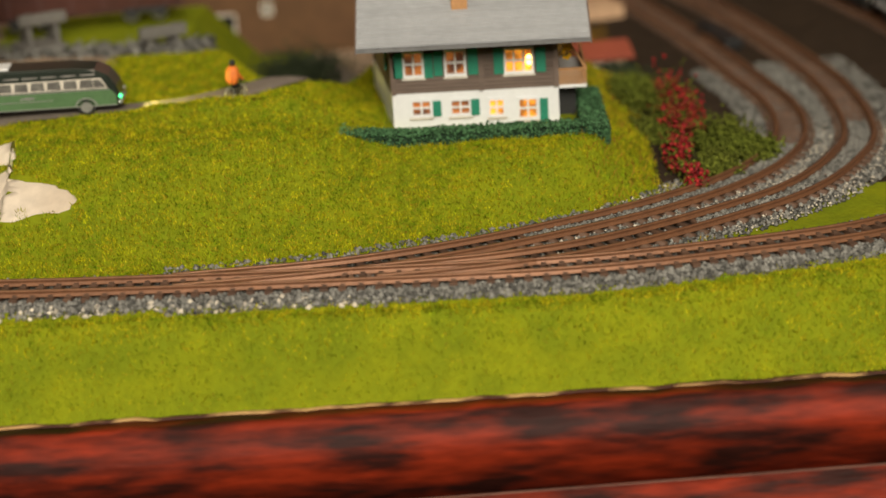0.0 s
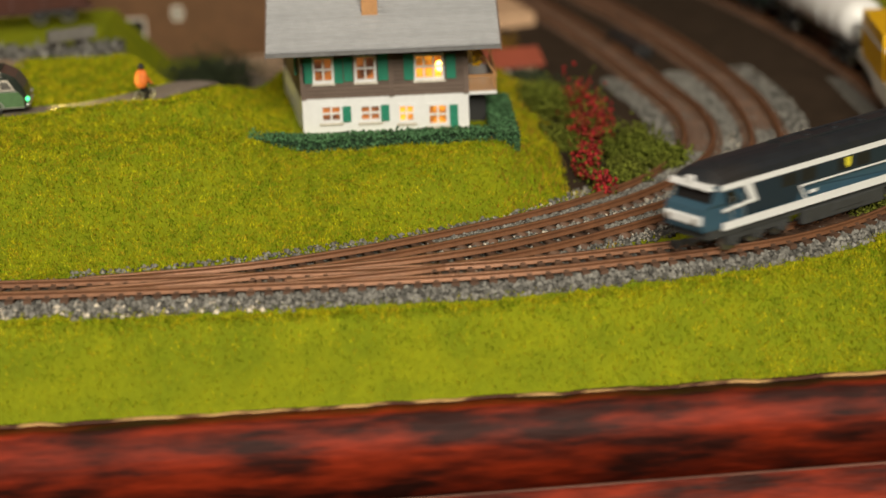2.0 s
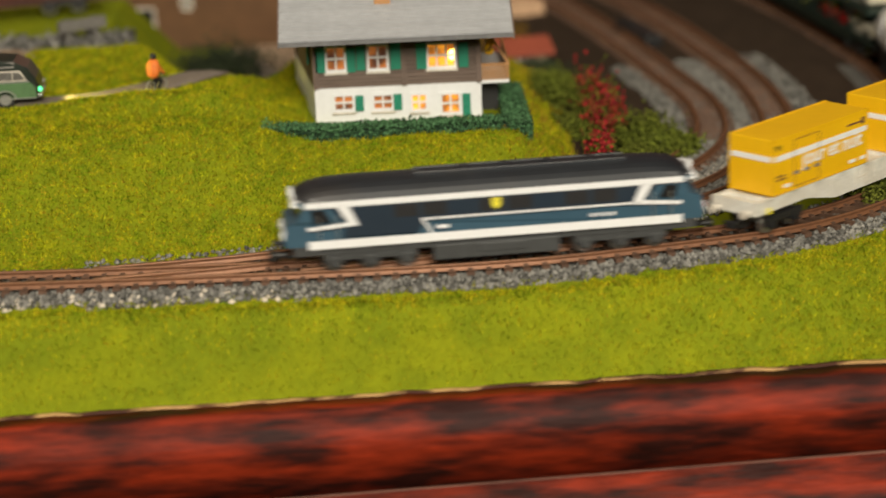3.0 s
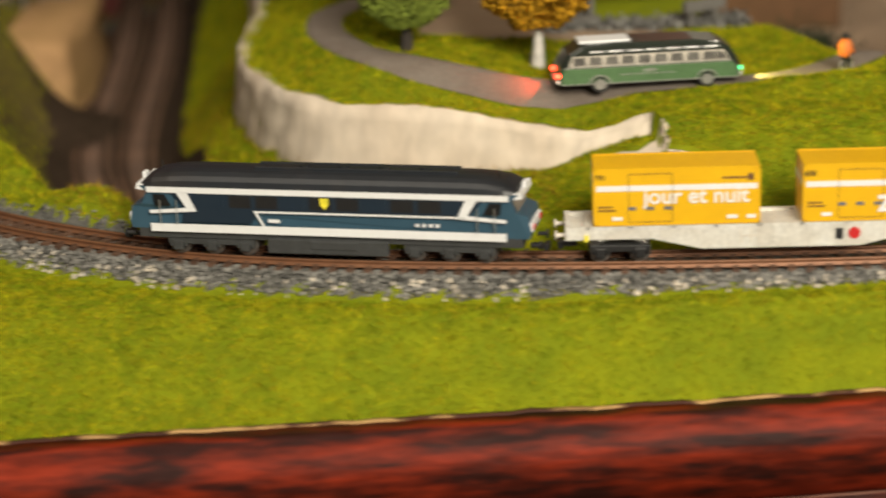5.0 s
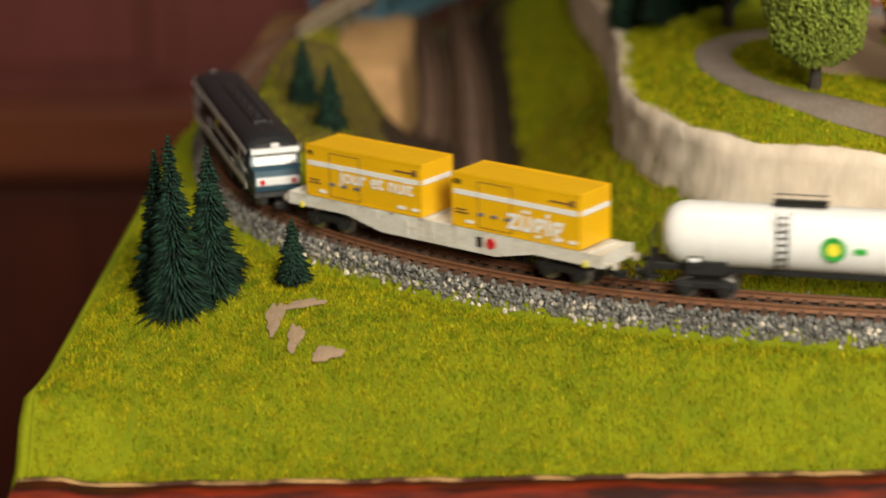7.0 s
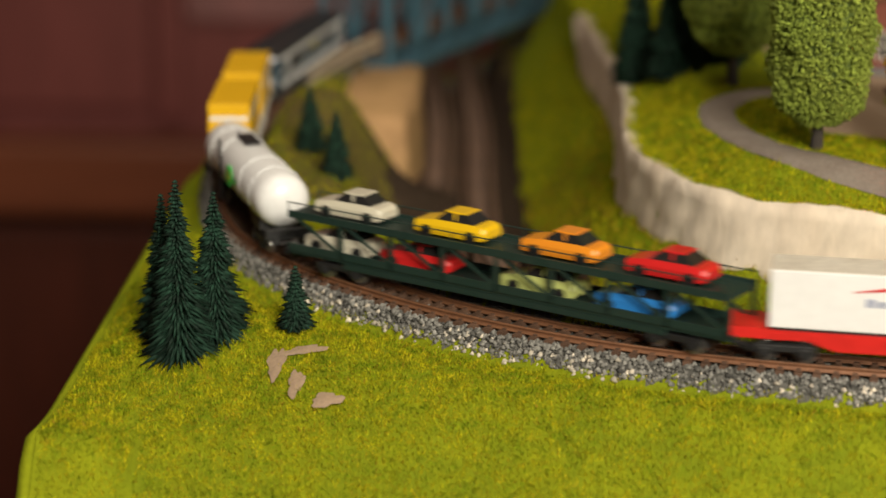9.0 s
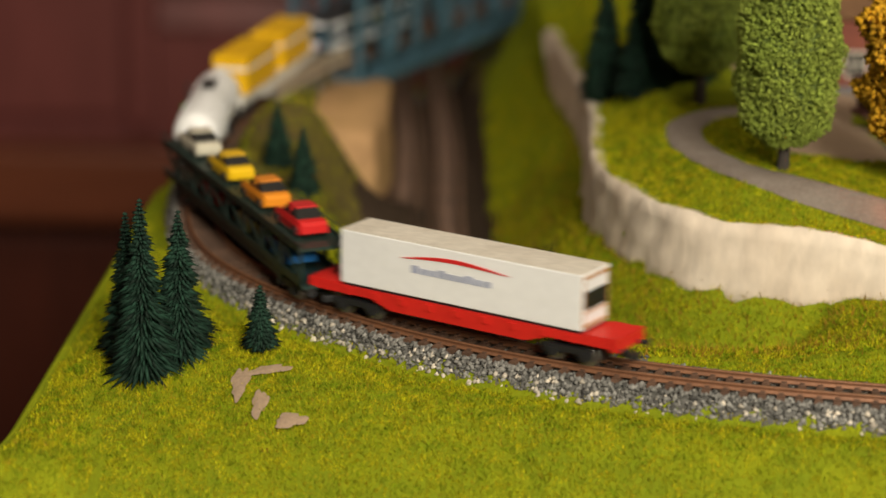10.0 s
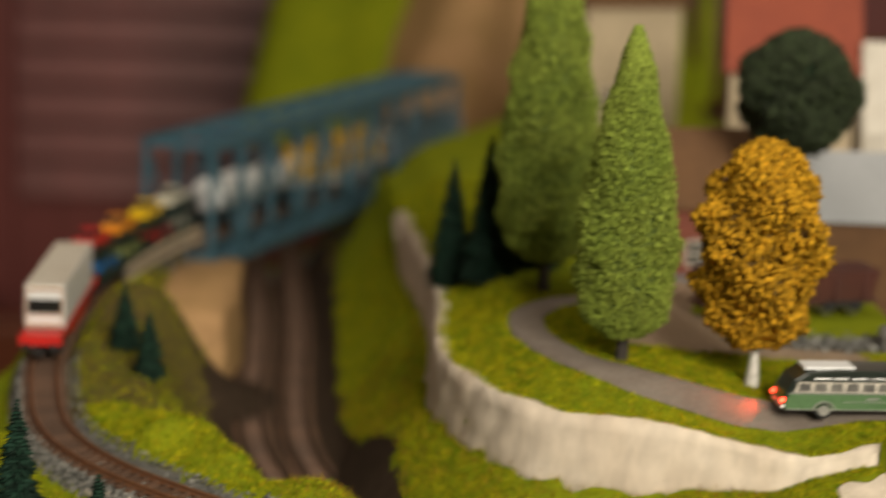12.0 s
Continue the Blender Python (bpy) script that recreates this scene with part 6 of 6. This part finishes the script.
hill("hill", -300, 1560, 112, -40, 330, GRASS, "steep grassy model hillside behind the bridge", 3)
hill("rock_cliff", -190, 1480, 120, -30, 210, ROCK, "tan carved rock face behind the village", 5)


def yard():
    base = 28
    th = thing("ore_wagon", "dark rust-red model open goods wagon on the raised siding", "wagon", at=mm(-142, 636, base, 14))
    bm = bmesh.new()
    loft(bm, [[(-34, -7, 6), (34, -7, 6), (34, 7, 6), (-34, 7, 6)], [(-36, -9, 18), (36, -9, 18), (36, 9, 18), (-36, 9, 18)]])
    finish("hopper", bm, RUSTWAGON, th)
    bm = bmesh.new()
    box(bm, -37, 37, -6, 6, 4.4, 6.2)
    for x in np.arange(-30, 31, 12.0):
        box(bm, x - 0.6, x + 0.6, -9, 9, 6, 18.2)
    finish("frame", bm, RUSTWAGON, th)
    for x in (-22, 22):
        bogie(th, x, (-0.5, 0.5), 11, BLACK)
    bank = tagged(raw("ash_heap", *clumps(4200, lambda g, n: np.stack([g.uniform(-172, -90, n), 600 + g.normal(0, 5.5, n), base - 3.5 + g.uniform(-7, 2, n)], 1), 1.7, 71), STONE), "grey ash and stone heap under the siding", "gravel", kind="stuff")
    bm = bmesh.new()
    loft(bm, [[(x, 596, -4), (x, 603, t), (x, 668, t), (x, 690, -4)] for x, t in ((-185, base - 1.5), (-140, base - 1.5), (-100, base - 1.5), (-78, -3.5))])
    tagged(finish("embankment", bm, GRASS), "grassy raised bank of the siding", "ground", kind="structure")
    for x, y, z, rz in ((-108, 595, 21.5, -62), (-153, 600, 27.5, -62)):
        st = thing("buffer_stop", "grey timber model buffer stop at the end of the siding", "buffer stop", "buffer stops", at=mm(x, y, z, rz))
        for yy in (-6, 4.5):
            boxed("post", (-1, 1, yy, yy + 2, -1, 13), BUFFERGREY, st)
            bm = bmesh.new()
            prism(bm, [(0, 11), (2, 11), (-10, 0), (-12, 0)], yy, yy + 1.6)
            finish("brace", bm, BUFFERGREY, st)
        boxed("beam", (0.6, 3, -9, 9, 9, 13), BUFFERGREY, st)
        boxed("base", (-14, 3, -8, 8, -1, 0.8), BUFFERGREY, st)


yard()

pm = thing("point_motor", "black model point motor lying between the tracks", "point motor", at=mm(108, 682, -3, 105))
boxed("case", (-17, 17, -4, 4, 0, 5), BLACK, pm, bevel=0.8)
boxed("lever", (8, 20, -1.5, 1.5, 5, 6), BLACK, pm)


def sand_patch():
    g = np.random.default_rng(77)
    v, f, idx = [], [], []
    for k, (x, y, rx, ry) in enumerate(((-388, 437, 2.6, 8), (-381, 426, 2.4, 6), (-371, 417, 4.5, 3), (-380, 442, 7, 2.2))):
        n = 30
        c = len(v)
        v.append((x, y, ground_z(x, y) + 1.6))
        for t in np.linspace(0, math.tau, n, endpoint=False):
            q = 1 + 0.18 * math.sin(3 * t + k) + 0.1 * math.sin(7 * t) + g.uniform(-0.06, 0.06)
            px, py = x + rx * q * math.cos(t), y + ry * q * math.sin(t)
            v.append((px, py, ground_z(px, py) + 1.0))
        f += [(c, c + 1 + i, c + 1 + (i + 1) % n) for i in range(n)]
    tagged(raw("dirt_patch", v, f, DIRT, smooth=True), "bare sandy patches worn in the grass bank", "dirt", kind="structure")


sand_patch()


def plaster_patch():
    """Thin bare plaster washed over the meadow slope below the end of the rock wall."""
    g = np.random.default_rng(12)
    nx, ny = 40, 26
    v, f = [], []
    for j in range(ny + 1):
        w = j / ny
        end = -115 - 24 * S((w - 0.15) / 0.4) - 5 * S((0.15 - w) / 0.15) + 0.8 * math.sin(w * 23) + g.uniform(-1.2, 1.2)
        for i in range(nx + 1):
            u = i / nx
            x = -156 + (end + 156) * u
            y = 441 + 27 * w + 1.6 * math.sin(u * 9)
            v.append((x, y, 0.9 if 0 < i < nx and 0 < j < ny else -0.4))
    v = np.array(v)
    v[:, 2] += height(v[:, 0], v[:, 1])[0]
    for j in range(ny):
        for i in range(nx):
            a = j * (nx + 1) + i
            f.append((a, a + 1, a + nx + 2, a + nx + 1))
    tagged(raw("plaster_patch", v, f, PLASTER, smooth=True), "bare pale plaster at the end of the rock wall", "rock", kind="structure")


plaster_patch()

# ---- sleepers of the front line, piece by piece ----
for k, s in enumerate(np.arange(S0 + 690, S0 + 1480, 5.2)):
    p, w = MAIN.at(s), MAIN.way(s)
    o = new("sleeper", SLEEPERMESH)
    o.parent = TRACKS[0]
    o.matrix_local = mm(p[0], p[1], -1.9, math.degrees(math.atan2(w[1], w[0])))


# ---- what moves: the train runs along the main line ----
def nose(t):
    """How far the front of the locomotive has come along the main line."""
    ts = (0.0, 1.5, 2.0, 2.5, 3.0, 3.5, 4.4, 5.3, 5.5, 6.0, 6.5, 7.0, 8.0, 9.0, 9.5, 10.0, 10.5, 11.0, 11.5, 12.0)
    ss = (604, 774, 828, 881, 943, 1008, 1135, 1258, 1283, 1343, 1396, 1452, 1570, 1690, 1752, 1817, 1883, 1953, 2023, 2095)
    return S0 + float(np.interp(t, ts, ss))


def on_line(mid, half):
    a, b = MAIN.at(mid + half), MAIN.at(mid - half)
    c = (a + b) / 2
    return mm(c[0], c[1], 0, math.degrees(math.atan2(a[1] - b[1], a[0] - b[0])))


def motions():
    times = [k * 0.25 for k in range(49)]

    def run(ob, back, half, local=Matrix()):
        walk(ob, [(t, on_line(nose(t) - back, half) @ local) for t in times])
    run(LOCO, 63.0, 35.5)
    run(FLAT, 191, 45)
    run(BOX_A, 191, 45, mm(29.15, 0, 11.5))
    run(BOX_B, 191, 45, mm(-29.15, 0, 11.5))
    run(TANKW, 310, 33)
    run(CARRIER, 447.5, 60)
    for car, x, z in CARS:
        run(car, 447.5, 60, mm(x, 0, z + 1.8))
    run(REDW, 576, 38)
    run(BOX_C, 576, 38, mm(0, 0, 11.0))


motions()
